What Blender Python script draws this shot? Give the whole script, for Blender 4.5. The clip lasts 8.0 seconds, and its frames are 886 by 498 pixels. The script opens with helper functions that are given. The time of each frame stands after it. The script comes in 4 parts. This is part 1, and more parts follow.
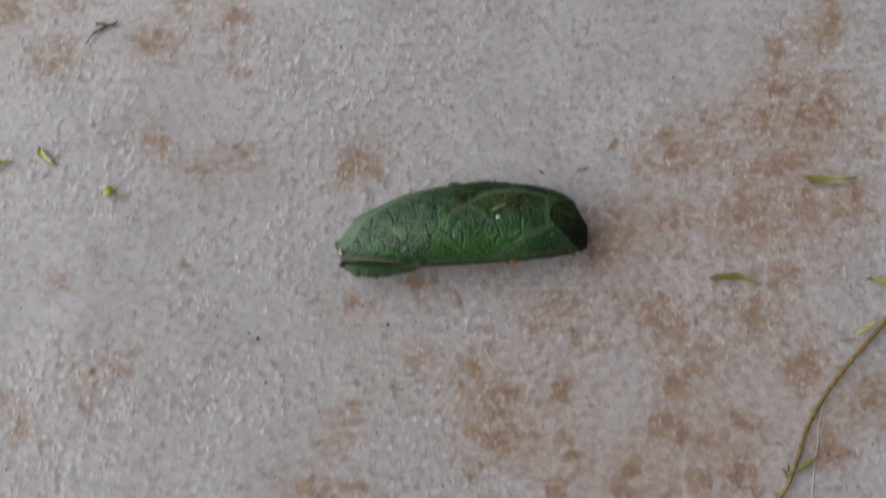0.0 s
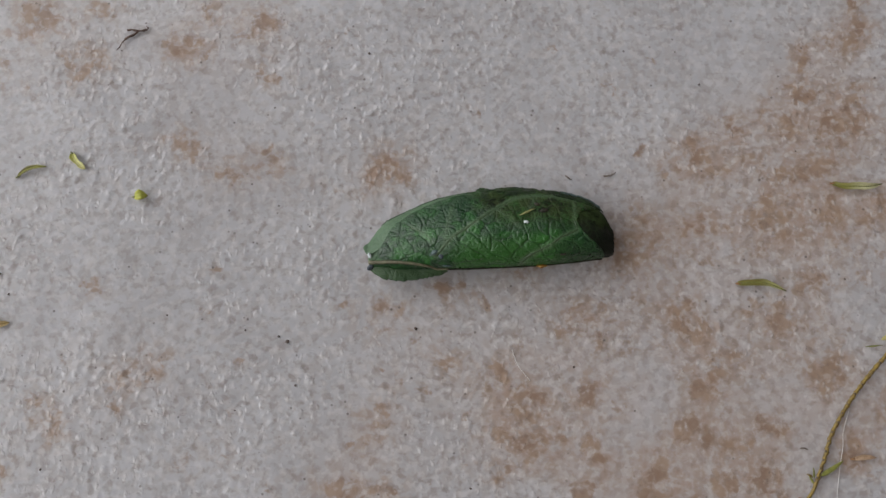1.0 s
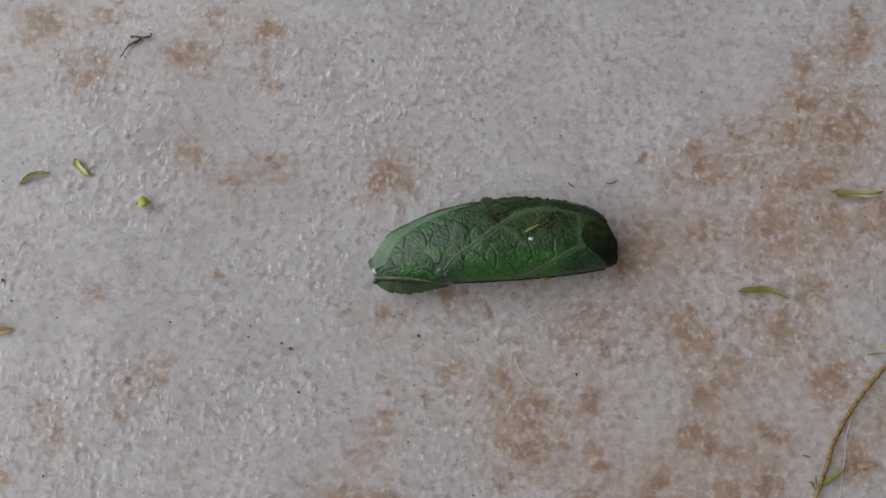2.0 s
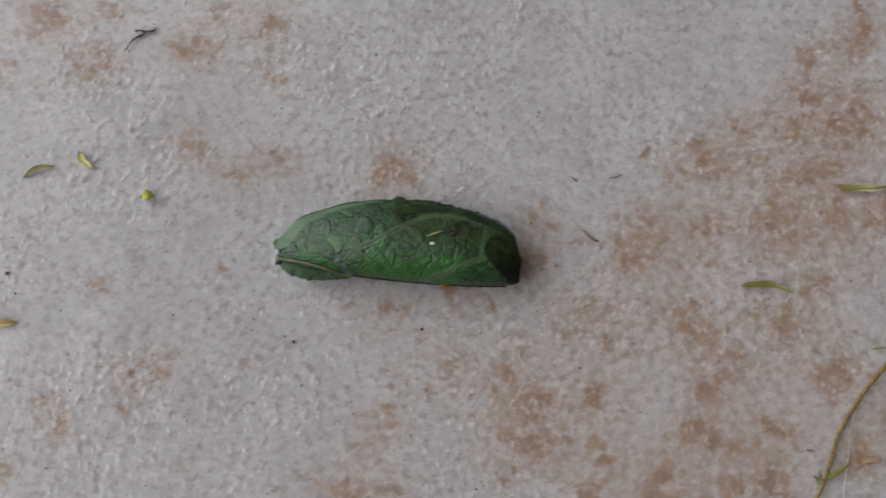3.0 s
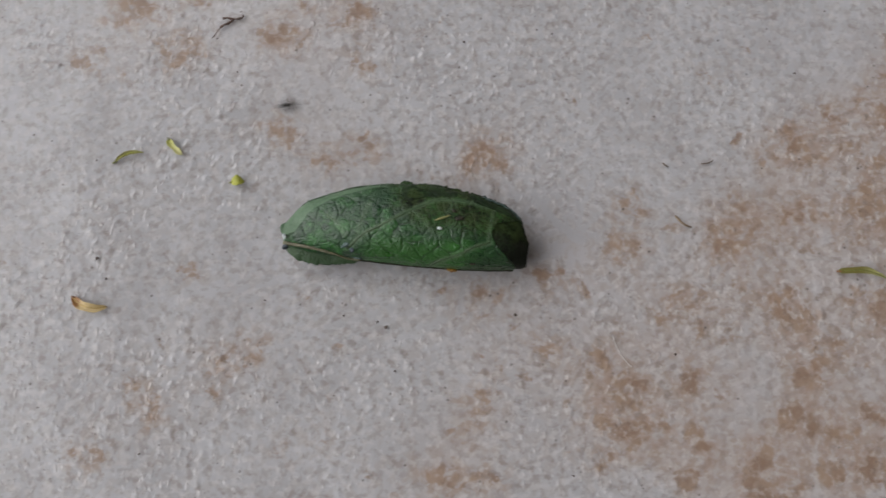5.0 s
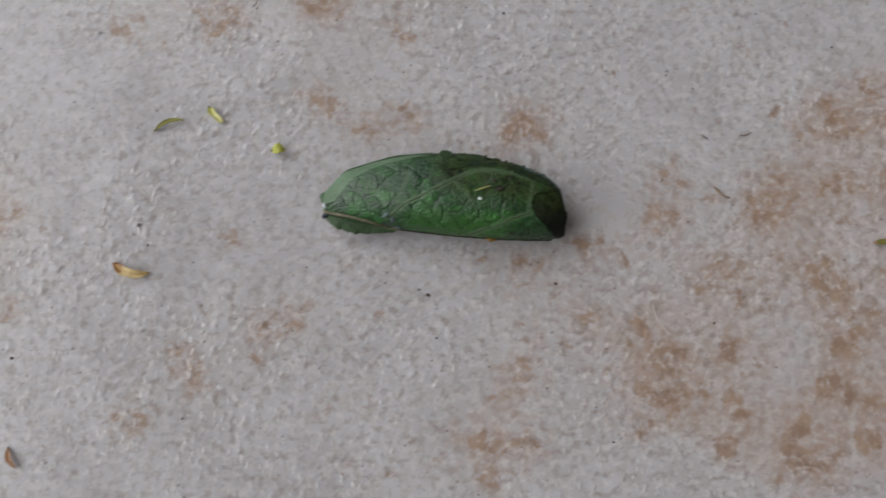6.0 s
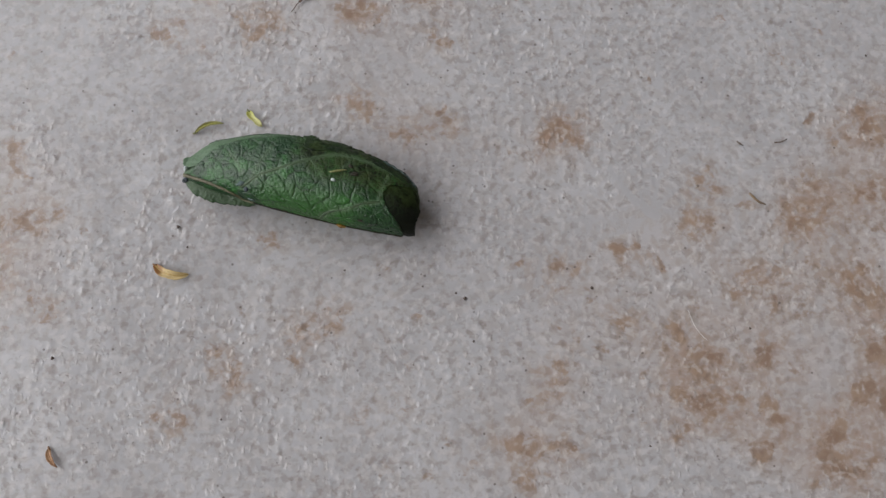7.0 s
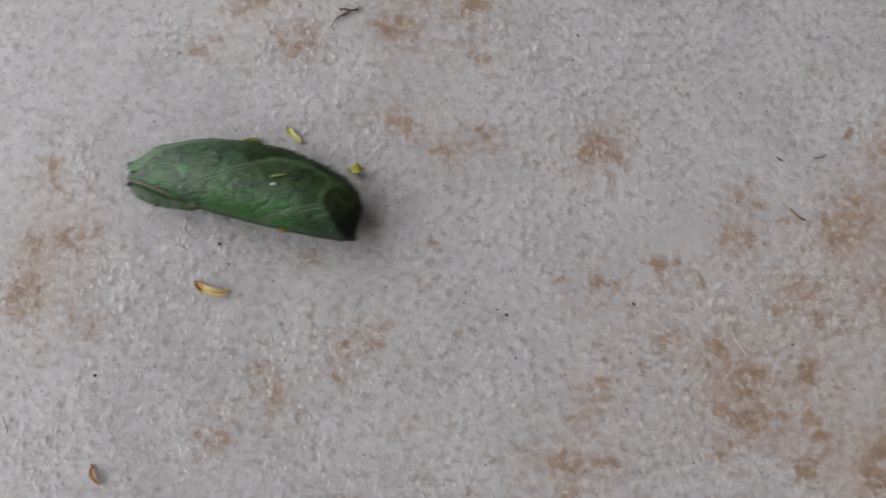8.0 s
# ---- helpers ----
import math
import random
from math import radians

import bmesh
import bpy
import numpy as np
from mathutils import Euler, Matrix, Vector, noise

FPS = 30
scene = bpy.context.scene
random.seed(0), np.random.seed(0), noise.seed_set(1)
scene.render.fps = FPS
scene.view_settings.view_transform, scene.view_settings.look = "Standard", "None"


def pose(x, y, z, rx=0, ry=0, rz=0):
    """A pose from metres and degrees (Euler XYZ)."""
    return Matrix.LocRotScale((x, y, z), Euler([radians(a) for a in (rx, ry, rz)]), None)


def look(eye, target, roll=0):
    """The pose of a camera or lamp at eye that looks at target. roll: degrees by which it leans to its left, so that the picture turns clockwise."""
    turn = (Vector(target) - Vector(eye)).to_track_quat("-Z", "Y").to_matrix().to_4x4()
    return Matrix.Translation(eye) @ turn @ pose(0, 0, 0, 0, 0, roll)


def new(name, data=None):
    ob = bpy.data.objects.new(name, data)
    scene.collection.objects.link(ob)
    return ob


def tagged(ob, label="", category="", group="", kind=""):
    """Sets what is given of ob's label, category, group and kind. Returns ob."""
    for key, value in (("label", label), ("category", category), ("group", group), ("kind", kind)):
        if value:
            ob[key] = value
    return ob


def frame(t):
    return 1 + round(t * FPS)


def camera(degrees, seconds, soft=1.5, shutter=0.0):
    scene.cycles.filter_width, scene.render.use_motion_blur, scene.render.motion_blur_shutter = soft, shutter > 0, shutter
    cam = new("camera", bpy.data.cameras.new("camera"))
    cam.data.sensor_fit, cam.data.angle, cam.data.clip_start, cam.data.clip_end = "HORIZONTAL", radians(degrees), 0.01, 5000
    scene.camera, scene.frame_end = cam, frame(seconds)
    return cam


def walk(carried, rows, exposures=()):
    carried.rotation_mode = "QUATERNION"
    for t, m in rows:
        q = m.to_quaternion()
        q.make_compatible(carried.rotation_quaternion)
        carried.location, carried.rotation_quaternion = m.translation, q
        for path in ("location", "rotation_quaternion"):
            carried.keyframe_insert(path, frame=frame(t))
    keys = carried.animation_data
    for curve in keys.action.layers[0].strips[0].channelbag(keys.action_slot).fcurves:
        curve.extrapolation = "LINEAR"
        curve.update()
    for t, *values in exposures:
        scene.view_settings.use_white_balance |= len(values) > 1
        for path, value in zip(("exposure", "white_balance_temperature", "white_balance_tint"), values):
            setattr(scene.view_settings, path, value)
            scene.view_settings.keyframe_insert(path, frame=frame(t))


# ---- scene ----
cam = camera(60, 8.0, shutter=0.8)
PATH = [
    (0, 0.00005, -0.02546, 0.15048, 9.731, 0.349, 0.121),
    (0.1, 0.00030, -0.02681, 0.15049, 9.579, 0.462, 0.282),
    (0.2, 0.00023, -0.02509, 0.15119, 9.639, 0.463, 0.264),
    (0.3, -0.00095, -0.02443, 0.15163, 9.814, 0.360, 0.301),
    (0.5, -0.00112, -0.02245, 0.15227, 9.801, 0.511, 0.322),
    (0.7, -0.00358, -0.02419, 0.15236, 9.984, 0.408, 0.275),
    (0.8, -0.00420, -0.02515, 0.15220, 10.151, 0.494, 0.257),
    (1, -0.00442, -0.02467, 0.15223, 9.692, 0.704, 0.389),
    (1.2, -0.00560, -0.02619, 0.15277, 10.104, 0.309, 0.236),
    (2.3, -0.00449, -0.02289, 0.15243, 9.686, 0.803, 0.539),
    (2.4, -0.00376, -0.02442, 0.15198, 9.950, 0.838, 0.552),
    (2.5, -0.00302, -0.02346, 0.15225, 9.771, 0.787, 0.556),
    (2.7, -0.00290, -0.02246, 0.15240, 10.074, 0.780, 0.460),
    (2.8, -0.00307, -0.02348, 0.15234, 10.138, 0.694, 0.497),
    (3, -0.00530, -0.02541, 0.15229, 10.012, 0.798, 0.613),
    (3.1, -0.00673, -0.02568, 0.15262, 9.987, 0.886, 0.606),
    (3.2, -0.00764, -0.02624, 0.15216, 9.981, 0.803, 0.754),
    (3.3, -0.00863, -0.02493, 0.15250, 9.943, 0.901, 0.576),
    (3.4, -0.00886, -0.02482, 0.15252, 10.043, 0.909, 0.524),
    (3.5, -0.00975, -0.02619, 0.15242, 9.945, 0.864, 0.516),
    (3.6, -0.01108, -0.02740, 0.15206, 9.818, 1.010, 0.616),
    (3.7, -0.01246, -0.02979, 0.15134, 9.660, 0.974, 0.644),
    (3.8, -0.01421, -0.03224, 0.15102, 9.915, 0.987, 0.775),
    (4, -0.01543, -0.03237, 0.15075, 9.602, 1.066, 0.657),
    (4.1, -0.01442, -0.03224, 0.15015, 9.558, 1.096, 0.893),
    (4.2, -0.01451, -0.03039, 0.15078, 9.637, 1.115, 0.734),
    (4.3, -0.01416, -0.02864, 0.15107, 9.645, 0.860, 0.550),
    (4.4, -0.01514, -0.02795, 0.15175, 9.719, 0.835, 0.500),
    (4.5, -0.01641, -0.02761, 0.15175, 9.862, 0.946, 0.431),
    (4.6, -0.01693, -0.02969, 0.15103, 10.602, 1.107, 0.600),
    (4.7, -0.01822, -0.03034, 0.15094, 10.840, 1.136, 0.662),
    (5.8, -0.03126, -0.03550, 0.15130, 11.082, 0.342, 0.942),
    (5.9, -0.03084, -0.03617, 0.15060, 10.822, 0.332, 0.931),
    (6, -0.03231, -0.03639, 0.15109, 10.618, 0.522, 1.049),
    (6.2, -0.03413, -0.03833, 0.15065, 10.730, 0.323, 1.104),
    (6.3, -0.03448, -0.03676, 0.15132, 10.702, 0.566, 1.076),
    (6.5, -0.03650, -0.03509, 0.15217, 10.770, 0.558, 1.069),
    (6.7, -0.03607, -0.03520, 0.15226, 11.169, 0.615, 1.174),
    (6.9, -0.03897, -0.03638, 0.15235, 10.897, 0.633, 1.408),
    (7, -0.03929, -0.03680, 0.15230, 10.917, 0.622, 1.485),
    (7.2, -0.04063, -0.03678, 0.15246, 10.952, 0.533, 1.526),
    (7.3, -0.04070, -0.03677, 0.15234, 11.426, 0.738, 1.635),
    (7.5, -0.04241, -0.03695, 0.15250, 11.035, 0.662, 1.550),
    (7.7, -0.04545, -0.03618, 0.15272, 11.388, 0.501, 1.415),
    (7.9, -0.04617, -0.03486, 0.15289, 11.106, 0.711, 1.426),
    (8, -0.04730, -0.03433, 0.15304, 11.128, 0.747, 1.401),
]
walk(cam, [(t, pose(*p)) for t, *p in PATH], exposures=[(0.0, -0.03), (2.5, -0.02), (4.5, 0.02), (8.0, 0.06)])

# ---- world, sun, exposure ----
SUN_UP, SUN_FROM = radians(40), radians(170)  # height over the floor, and the side (from +x, anticlockwise) the light comes from
sky_world = bpy.data.worlds.new("overcast_sky")
scene.world = sky_world
sky_world.use_nodes = True
nt = sky_world.node_tree
sky = nt.nodes.new("ShaderNodeTexSky")
sky.sky_type, sky.sun_disc = "NISHITA", False
sky.sun_elevation, sky.sun_rotation = SUN_UP, radians(90) - SUN_FROM
sky.air_density, sky.dust_density = 1.0, 1.7
nt.links.new(sky.outputs[0], nt.nodes["Background"].inputs[0])
nt.nodes["Background"].inputs[1].default_value = 0.018
sun = new("sun", bpy.data.lights.new("sun", "SUN"))
sun.data.energy, sun.data.angle, sun.data.color = 3.68, radians(84), (0.99, 0.985, 0.99)
sun.matrix_world = look((math.cos(SUN_UP) * math.cos(SUN_FROM), math.cos(SUN_UP) * math.sin(SUN_FROM), math.sin(SUN_UP)), (0, 0, 0))


# ---- materials ----
class Nodes:
    """A material's node tree, with short calls to add and join nodes."""

    def __init__(self, name):
        self.material = bpy.data.materials.new(name)
        self.material.use_nodes = True
        self.tree = self.material.node_tree
        self.shader = self.tree.nodes["Principled BSDF"]
        self.place = self.tree.nodes.new("ShaderNodeTexCoord").outputs["Object"]

    def put(self, socket, value):
        if isinstance(value, bpy.types.NodeSocket):
            self.tree.links.new(value, socket)
        elif isinstance(value, tuple) and len(value) == 3 and socket.type == "RGBA":
            socket.default_value = (*value, 1)
        else:
            socket.default_value = value

    def surface(self, **values):
        for key, value in values.items():
            self.put(self.shader.inputs[key.replace("_", " ")], value)

    def noise(self, scale, detail=3.0, rough=0.55, warp=0.0, vector=None):
        n = self.tree.nodes.new("ShaderNodeTexNoise")
        self.put(n.inputs["Vector"], vector or self.place)
        for key, value in (("Scale", scale), ("Detail", detail), ("Roughness", rough), ("Distortion", warp)):
            n.inputs[key].default_value = value
        return n.outputs["Fac"]

    def cells(self, scale, feature="DISTANCE_TO_EDGE", vector=None):
        n = self.tree.nodes.new("ShaderNodeTexVoronoi")
        n.feature = feature
        self.put(n.inputs["Vector"], vector or self.place)
        n.inputs["Scale"].default_value = scale
        return n.outputs["Distance"]

    def beads(self, vector):
        n = self.tree.nodes.new("ShaderNodeTexVoronoi")
        n.inputs["Scale"].default_value = 1.0
        wob = self.tree.nodes.new("ShaderNodeTexNoise")
        self.put(wob.inputs["Vector"], vector)
        wob.inputs["Scale"].default_value = 1.3
        self.put(n.inputs["Vector"], self.vector("ADD", vector, wob.outputs["Color"]))
        pick = self.tree.nodes.new("ShaderNodeSeparateColor")
        self.put(pick.inputs[0], n.outputs["Color"])
        return n.outputs["Distance"], pick.outputs[0]

    def stretched(self, x, y, z, turn=0):
        n = self.tree.nodes.new("ShaderNodeMapping")
        self.put(n.inputs["Vector"], self.place)
        n.inputs["Scale"].default_value = (x, y, z)
        n.inputs["Rotation"].default_value = (0, 0, radians(turn))
        return n.outputs[0]

    def warped(self, scale, amount):
        n = self.tree.nodes.new("ShaderNodeTexNoise")
        self.put(n.inputs["Vector"], self.place)
        n.inputs["Scale"].default_value = scale
        a = self.vector("SUBTRACT", n.outputs["Color"], (0.5, 0.5, 0.5))
        s = self.tree.nodes.new("ShaderNodeVectorMath")
        s.operation = "SCALE"
        self.put(s.inputs[0], a)
        s.inputs["Scale"].default_value = amount
        return self.vector("ADD", self.place, s.outputs[0])

    def vector(self, operation, a, b):
        n = self.tree.nodes.new("ShaderNodeVectorMath")
        n.operation = operation
        self.put(n.inputs[0], a), self.put(n.inputs[1], b)
        return n.outputs[0]

    def math(self, operation, a, b=0.0, clamp=False):
        n = self.tree.nodes.new("ShaderNodeMath")
        n.operation, n.use_clamp = operation, clamp
        self.put(n.inputs[0], a), self.put(n.inputs[1], b)
        return n.outputs[0]

    def ramp(self, value, low, high, to_low=0.0, to_high=1.0):
        n = self.tree.nodes.new("ShaderNodeMapRange")
        n.interpolation_type = "SMOOTHSTEP"
        for k, v in enumerate((value, low, high, to_low, to_high)):
            self.put(n.inputs[k], v)
        return n.outputs[0]

    def mix(self, factor, a, b):
        n = self.tree.nodes.new("ShaderNodeMix")
        n.data_type = "RGBA"
        self.put(n.inputs["Factor"], factor)
        self.put(n.inputs["A"], a), self.put(n.inputs["B"], b)
        return n.outputs["Result"]

    def attribute(self, name):
        n = self.tree.nodes.new("ShaderNodeAttribute")
        n.attribute_name = name
        return n.outputs["Fac"]

    def bump(self, height, metres, strength=1.0):
        n = self.tree.nodes.new("ShaderNodeBump")
        n.inputs["Strength"].default_value, n.inputs["Distance"].default_value = strength, metres
        self.put(n.inputs["Height"], height)
        self.put(self.shader.inputs["Normal"], n.outputs[0])


def tile_material():
    m = Nodes("glazed_stone_tile")
    stained, blush, worn = m.attribute("stain"), m.attribute("blush"), m.attribute("worn")
    body = m.mix(m.ramp(m.noise(60, 4, 0.6), 0.36, 0.64), (0.428, 0.424, 0.444), (0.490, 0.490, 0.515))
    body = m.mix(m.math("MULTIPLY", m.ramp(m.noise(130, 3, 0.6), 0.35, 0.62, 0.45, 1.0), m.ramp(m.attribute("flush"), 0.03, 0.42, 0.0, 0.82)), body, (0.450, 0.392, 0.374))
    body = m.mix(m.math("MULTIPLY", m.ramp(m.noise(430, 2, 0.5, 0.2), 0.44, 0.62, 0.0, 0.8), m.ramp(blush, 0.0, 0.5, 0.28, 1.0)), body, (0.392, 0.330, 0.292))
    # soft mottling all over: pale and grey-brown spots about a millimetre wide
    body = m.mix(m.ramp(m.noise(560, 2, 0.5, 0.2), 0.53, 0.64, 0.0, 0.36), body, (0.300, 0.268, 0.252))
    body = m.mix(m.ramp(m.noise(500, 2, 0.5, 0.2), 0.53, 0.64, 0.0, 0.42), body, (0.570, 0.555, 0.560))
    # warm tan that has spread round the stains, in soft flecks
    tan = m.math("MULTIPLY", m.ramp(m.noise(390, 4, 0.65), 0.34, 0.66, 0.2, 1.0), m.ramp(blush, 0.05, 1.1, 0.0, 0.8))
    body = m.mix(tan, body, (0.366, 0.264, 0.208))
    # rusty colour soaked into the matt hollows
    broad, coarse, fine = m.noise(170, 3, 0.6), m.noise(460, 3, 0.55, 0.5), m.noise(1200, 2, 0.5)
    swing = m.math("ADD", m.math("MULTIPLY", m.math("SUBTRACT", coarse, 0.5), 2.6), m.math("MULTIPLY", m.math("SUBTRACT", fine, 0.5), 0.7))
    level = m.math("ADD", stained, m.math("MULTIPLY", swing, m.ramp(stained, 0.0, 0.25, 0.12, 1.0)))
    rust = m.mix(m.ramp(broad, 0.36, 0.64), (0.258, 0.168, 0.118), (0.348, 0.250, 0.184))
    rust = m.mix(m.ramp(stained, 0.3, 0.85, 0.6, 0.0), rust, (0.318, 0.252, 0.208))
    body = m.mix(m.ramp(level, 0.24, 0.90, 0.0, 0.84), body, rust)
    # small beads and nicks of the glaze: glints painted pale on bead tops, brownish hollows
    beads, beads_pick = m.beads(m.stretched(820, 560, 820, 25))
    nicks, nicks_pick = m.beads(m.stretched(620, 900, 620, -10))
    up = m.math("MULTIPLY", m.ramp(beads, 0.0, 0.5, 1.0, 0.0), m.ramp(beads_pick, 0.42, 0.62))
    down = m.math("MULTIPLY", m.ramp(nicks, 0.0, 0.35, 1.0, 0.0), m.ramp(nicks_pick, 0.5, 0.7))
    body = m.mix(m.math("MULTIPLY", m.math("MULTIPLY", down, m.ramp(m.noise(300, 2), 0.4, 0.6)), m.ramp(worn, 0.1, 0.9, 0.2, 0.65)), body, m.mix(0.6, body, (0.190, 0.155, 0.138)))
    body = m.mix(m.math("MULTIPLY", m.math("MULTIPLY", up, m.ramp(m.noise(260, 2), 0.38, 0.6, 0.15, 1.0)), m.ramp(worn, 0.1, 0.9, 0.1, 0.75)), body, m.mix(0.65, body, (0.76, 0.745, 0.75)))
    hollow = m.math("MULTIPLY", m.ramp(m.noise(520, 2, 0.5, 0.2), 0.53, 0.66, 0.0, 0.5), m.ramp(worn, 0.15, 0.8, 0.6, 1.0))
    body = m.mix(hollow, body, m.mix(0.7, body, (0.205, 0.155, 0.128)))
    # more glints of the glaze, painted as scattered pale flecks
    painted_glints = m.math("MULTIPLY", m.ramp(m.noise(620, 2, 0.4, 0.2), 0.55, 0.68, 0.0, 0.42), m.ramp(worn, 0.1, 0.8, 0.6, 1.0))
    body = m.mix(painted_glints, body, m.mix(0.6, body, (0.72, 0.70, 0.70)))
    # small dark pores
    pore = m.math("MULTIPLY", m.ramp(m.cells(430, "F1"), 0.06, 0.15, 1.0, 0.0), m.ramp(m.noise(210, 2), 0.49, 0.60))
    body = m.mix(m.math("MULTIPLY", pore, 0.75), body, (0.115, 0.095, 0.085))
    gloss = m.math("ADD", m.ramp(m.noise(500, 3), 0.3, 0.7, 0.12, 0.24), m.math("MULTIPLY", m.ramp(stained, 0.1, 0.8), 0.16))
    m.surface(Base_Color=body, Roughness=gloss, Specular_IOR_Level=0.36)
    relief = m.math("SUBTRACT", up, m.math("MULTIPLY", down, 0.5))
    relief = m.math("ADD", relief, m.math("MULTIPLY", m.noise(800, 1, 0.4), 0.30))
    m.bump(m.math("MULTIPLY", relief, m.ramp(worn, 0.05, 0.9, 0.15, 1.0)), 0.00008)
    return m.material


def leaf_material(name, light, deep, line, gloss, cell=300, blade=1.0, shine=0.5):
    m = Nodes(name)
    net, patch, dull = m.attribute("net"), m.attribute("cell"), m.attribute("dull")
    where = m.warped(420, 0.0012)
    fine = m.cells(cell * 2.4, vector=where)
    tone = m.mix(m.ramp(m.noise(170, 4), 0.3, 0.7), deep, light)
    tone = m.mix(m.ramp(m.noise(620, 4, 0.7), 0.46, 0.64, 0.0, 0.6), tone, deep)
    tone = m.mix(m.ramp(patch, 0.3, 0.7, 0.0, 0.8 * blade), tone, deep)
    # lower front brightened in the colour, in place of light falling on it
    tone = m.mix(m.math("MULTIPLY", m.attribute("front_lit"), 0.48), tone, (0.036, 0.165, 0.015))
    # olive leaf tone towards the upper right, darkened further as its shaded side
    olive_shade = m.mix(m.ramp(m.noise(420, 4, 0.7), 0.44, 0.62), (0.040, 0.062, 0.021), (0.007, 0.010, 0.004))
    tone = m.mix(m.math("MULTIPLY", dull, m.ramp(m.noise(300, 4, 0.65), 0.28, 0.58, 0.45, 1.0)), tone, olive_shade)
    tone = m.mix(m.math("MULTIPLY", m.attribute("bloom"), m.ramp(m.noise(520, 4, 0.7), 0.34, 0.64, 0.1, 0.34 * blade)), tone, (0.115, 0.205, 0.110))
    # fine net of veinlets, then crease shade painted dark into the grooves between domes
    tone = m.mix(m.math("MULTIPLY", m.ramp(fine, 0.0, 0.12, 0.35 * blade, 0.0), m.ramp(m.noise(240, 3), 0.4, 0.6)), tone, m.mix(0.5, light, (0.09, 0.20, 0.07)))
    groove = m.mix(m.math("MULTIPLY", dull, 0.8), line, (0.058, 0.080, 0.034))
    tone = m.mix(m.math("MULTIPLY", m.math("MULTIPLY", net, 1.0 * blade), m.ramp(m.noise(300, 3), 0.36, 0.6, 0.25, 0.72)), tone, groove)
    tone = m.mix(m.math("MULTIPLY", m.attribute("vein"), 0.6), tone, (0.125, 0.200, 0.108))
    wet = m.math("ADD", m.ramp(m.noise(700, 3), 0.3, 0.7, gloss - 0.07, gloss + 0.14), m.math("MULTIPLY", dull, 0.16))
    m.surface(Base_Color=tone, Roughness=wet, Specular_IOR_Level=m.ramp(dull, 0.0, 1.0, shine, shine * 0.35))
    m.bump(m.math("ADD", m.math("MULTIPLY", m.ramp(fine, 0.0, 0.25), 0.5), m.math("MULTIPLY", m.noise(1500, 4, 0.75), 1.3)), 0.00008 * blade + 0.00003)
    return m.material


def plain_material(name, a, b, scale=400, rough=0.55, bump=0.0001):
    m = Nodes(name)
    m.surface(Base_Color=m.mix(m.ramp(m.noise(scale, 4, 0.65), 0.35, 0.65), a, b), Roughness=rough)
    m.bump(m.noise(scale * 2, 3), bump)
    return m.material


TILE = tile_material()
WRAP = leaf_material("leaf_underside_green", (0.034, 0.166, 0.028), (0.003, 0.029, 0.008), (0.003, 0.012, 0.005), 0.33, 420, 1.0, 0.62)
FLAP = leaf_material("leaf_flap_olive", (0.024, 0.050, 0.020), (0.009, 0.022, 0.009), (0.008, 0.020, 0.008), 0.5, 270, 0.8, 0.3)
FRINGE = leaf_material("leaf_pale_fringe", (0.270, 0.330, 0.260), (0.170, 0.235, 0.165), (0.10, 0.16, 0.10), 0.6, 420, 0.35)
PALE = leaf_material("leaf_pale_bloom", (0.150, 0.240, 0.148), (0.080, 0.145, 0.080), (0.075, 0.140, 0.072), 0.5, 420, 0.35)
DARK = leaf_material("leaf_dark_face", (0.008, 0.012, 0.005), (0.004, 0.007, 0.003), (0.024, 0.042, 0.018), 0.6, 300, 0.4, 0.25)
RIB = plain_material("pale_green_brown_midrib", (0.170, 0.165, 0.100), (0.085, 0.075, 0.042), 700, 0.5)
VEIN = plain_material("pale_green_vein", (0.070, 0.118, 0.056), (0.036, 0.074, 0.030), 700, 0.5)
SILK = plain_material("white_silk", (0.62, 0.68, 0.68), (0.45, 0.52, 0.54), 2000, 0.5)
SCRAP = plain_material("brown_orange_petal", (0.34, 0.19, 0.03), (0.20, 0.09, 0.02), 900, 0.5)
MARGIN = plain_material("dark_dried_margin", (0.030, 0.026, 0.016), (0.012, 0.012, 0.008), 900, 0.6)
SMEAR = plain_material("black_frass", (0.02, 0.018, 0.012), (0.035, 0.03, 0.015), 1500, 0.7)
LIME = plain_material("lime_green_leaflet", (0.46, 0.47, 0.09), (0.34, 0.36, 0.06), 900, 0.45)
OLIVE = plain_material("olive_leaflet", (0.20, 0.21, 0.05), (0.12, 0.13, 0.035), 900, 0.5)
STRAW = plain_material("straw_leaflet", (0.58, 0.45, 0.16), (0.42, 0.26, 0.07), 700, 0.45)
BROWN = plain_material("dry_brown_leaflet", (0.36, 0.20, 0.09), (0.22, 0.11, 0.05), 700, 0.55)
def two_tone(name, base, tip, split, blend):
    m = Nodes(name)
    along = m.tree.nodes.new("ShaderNodeSeparateXYZ")
    m.put(along.inputs[0], m.place)
    u = m.math("ADD", along.outputs[0], m.math("MULTIPLY", m.math("SUBTRACT", m.noise(600, 3), 0.5), 0.0016))
    tone = m.mix(m.ramp(u, split - blend, split + blend), base, tip)
    tone = m.mix(m.ramp(m.noise(1800, 4, 0.7), 0.45, 0.75, 0.0, 0.45), tone, base)
    m.surface(Base_Color=tone, Roughness=0.45)
    m.bump(m.noise(1600, 3), 0.0001)
    return m.material


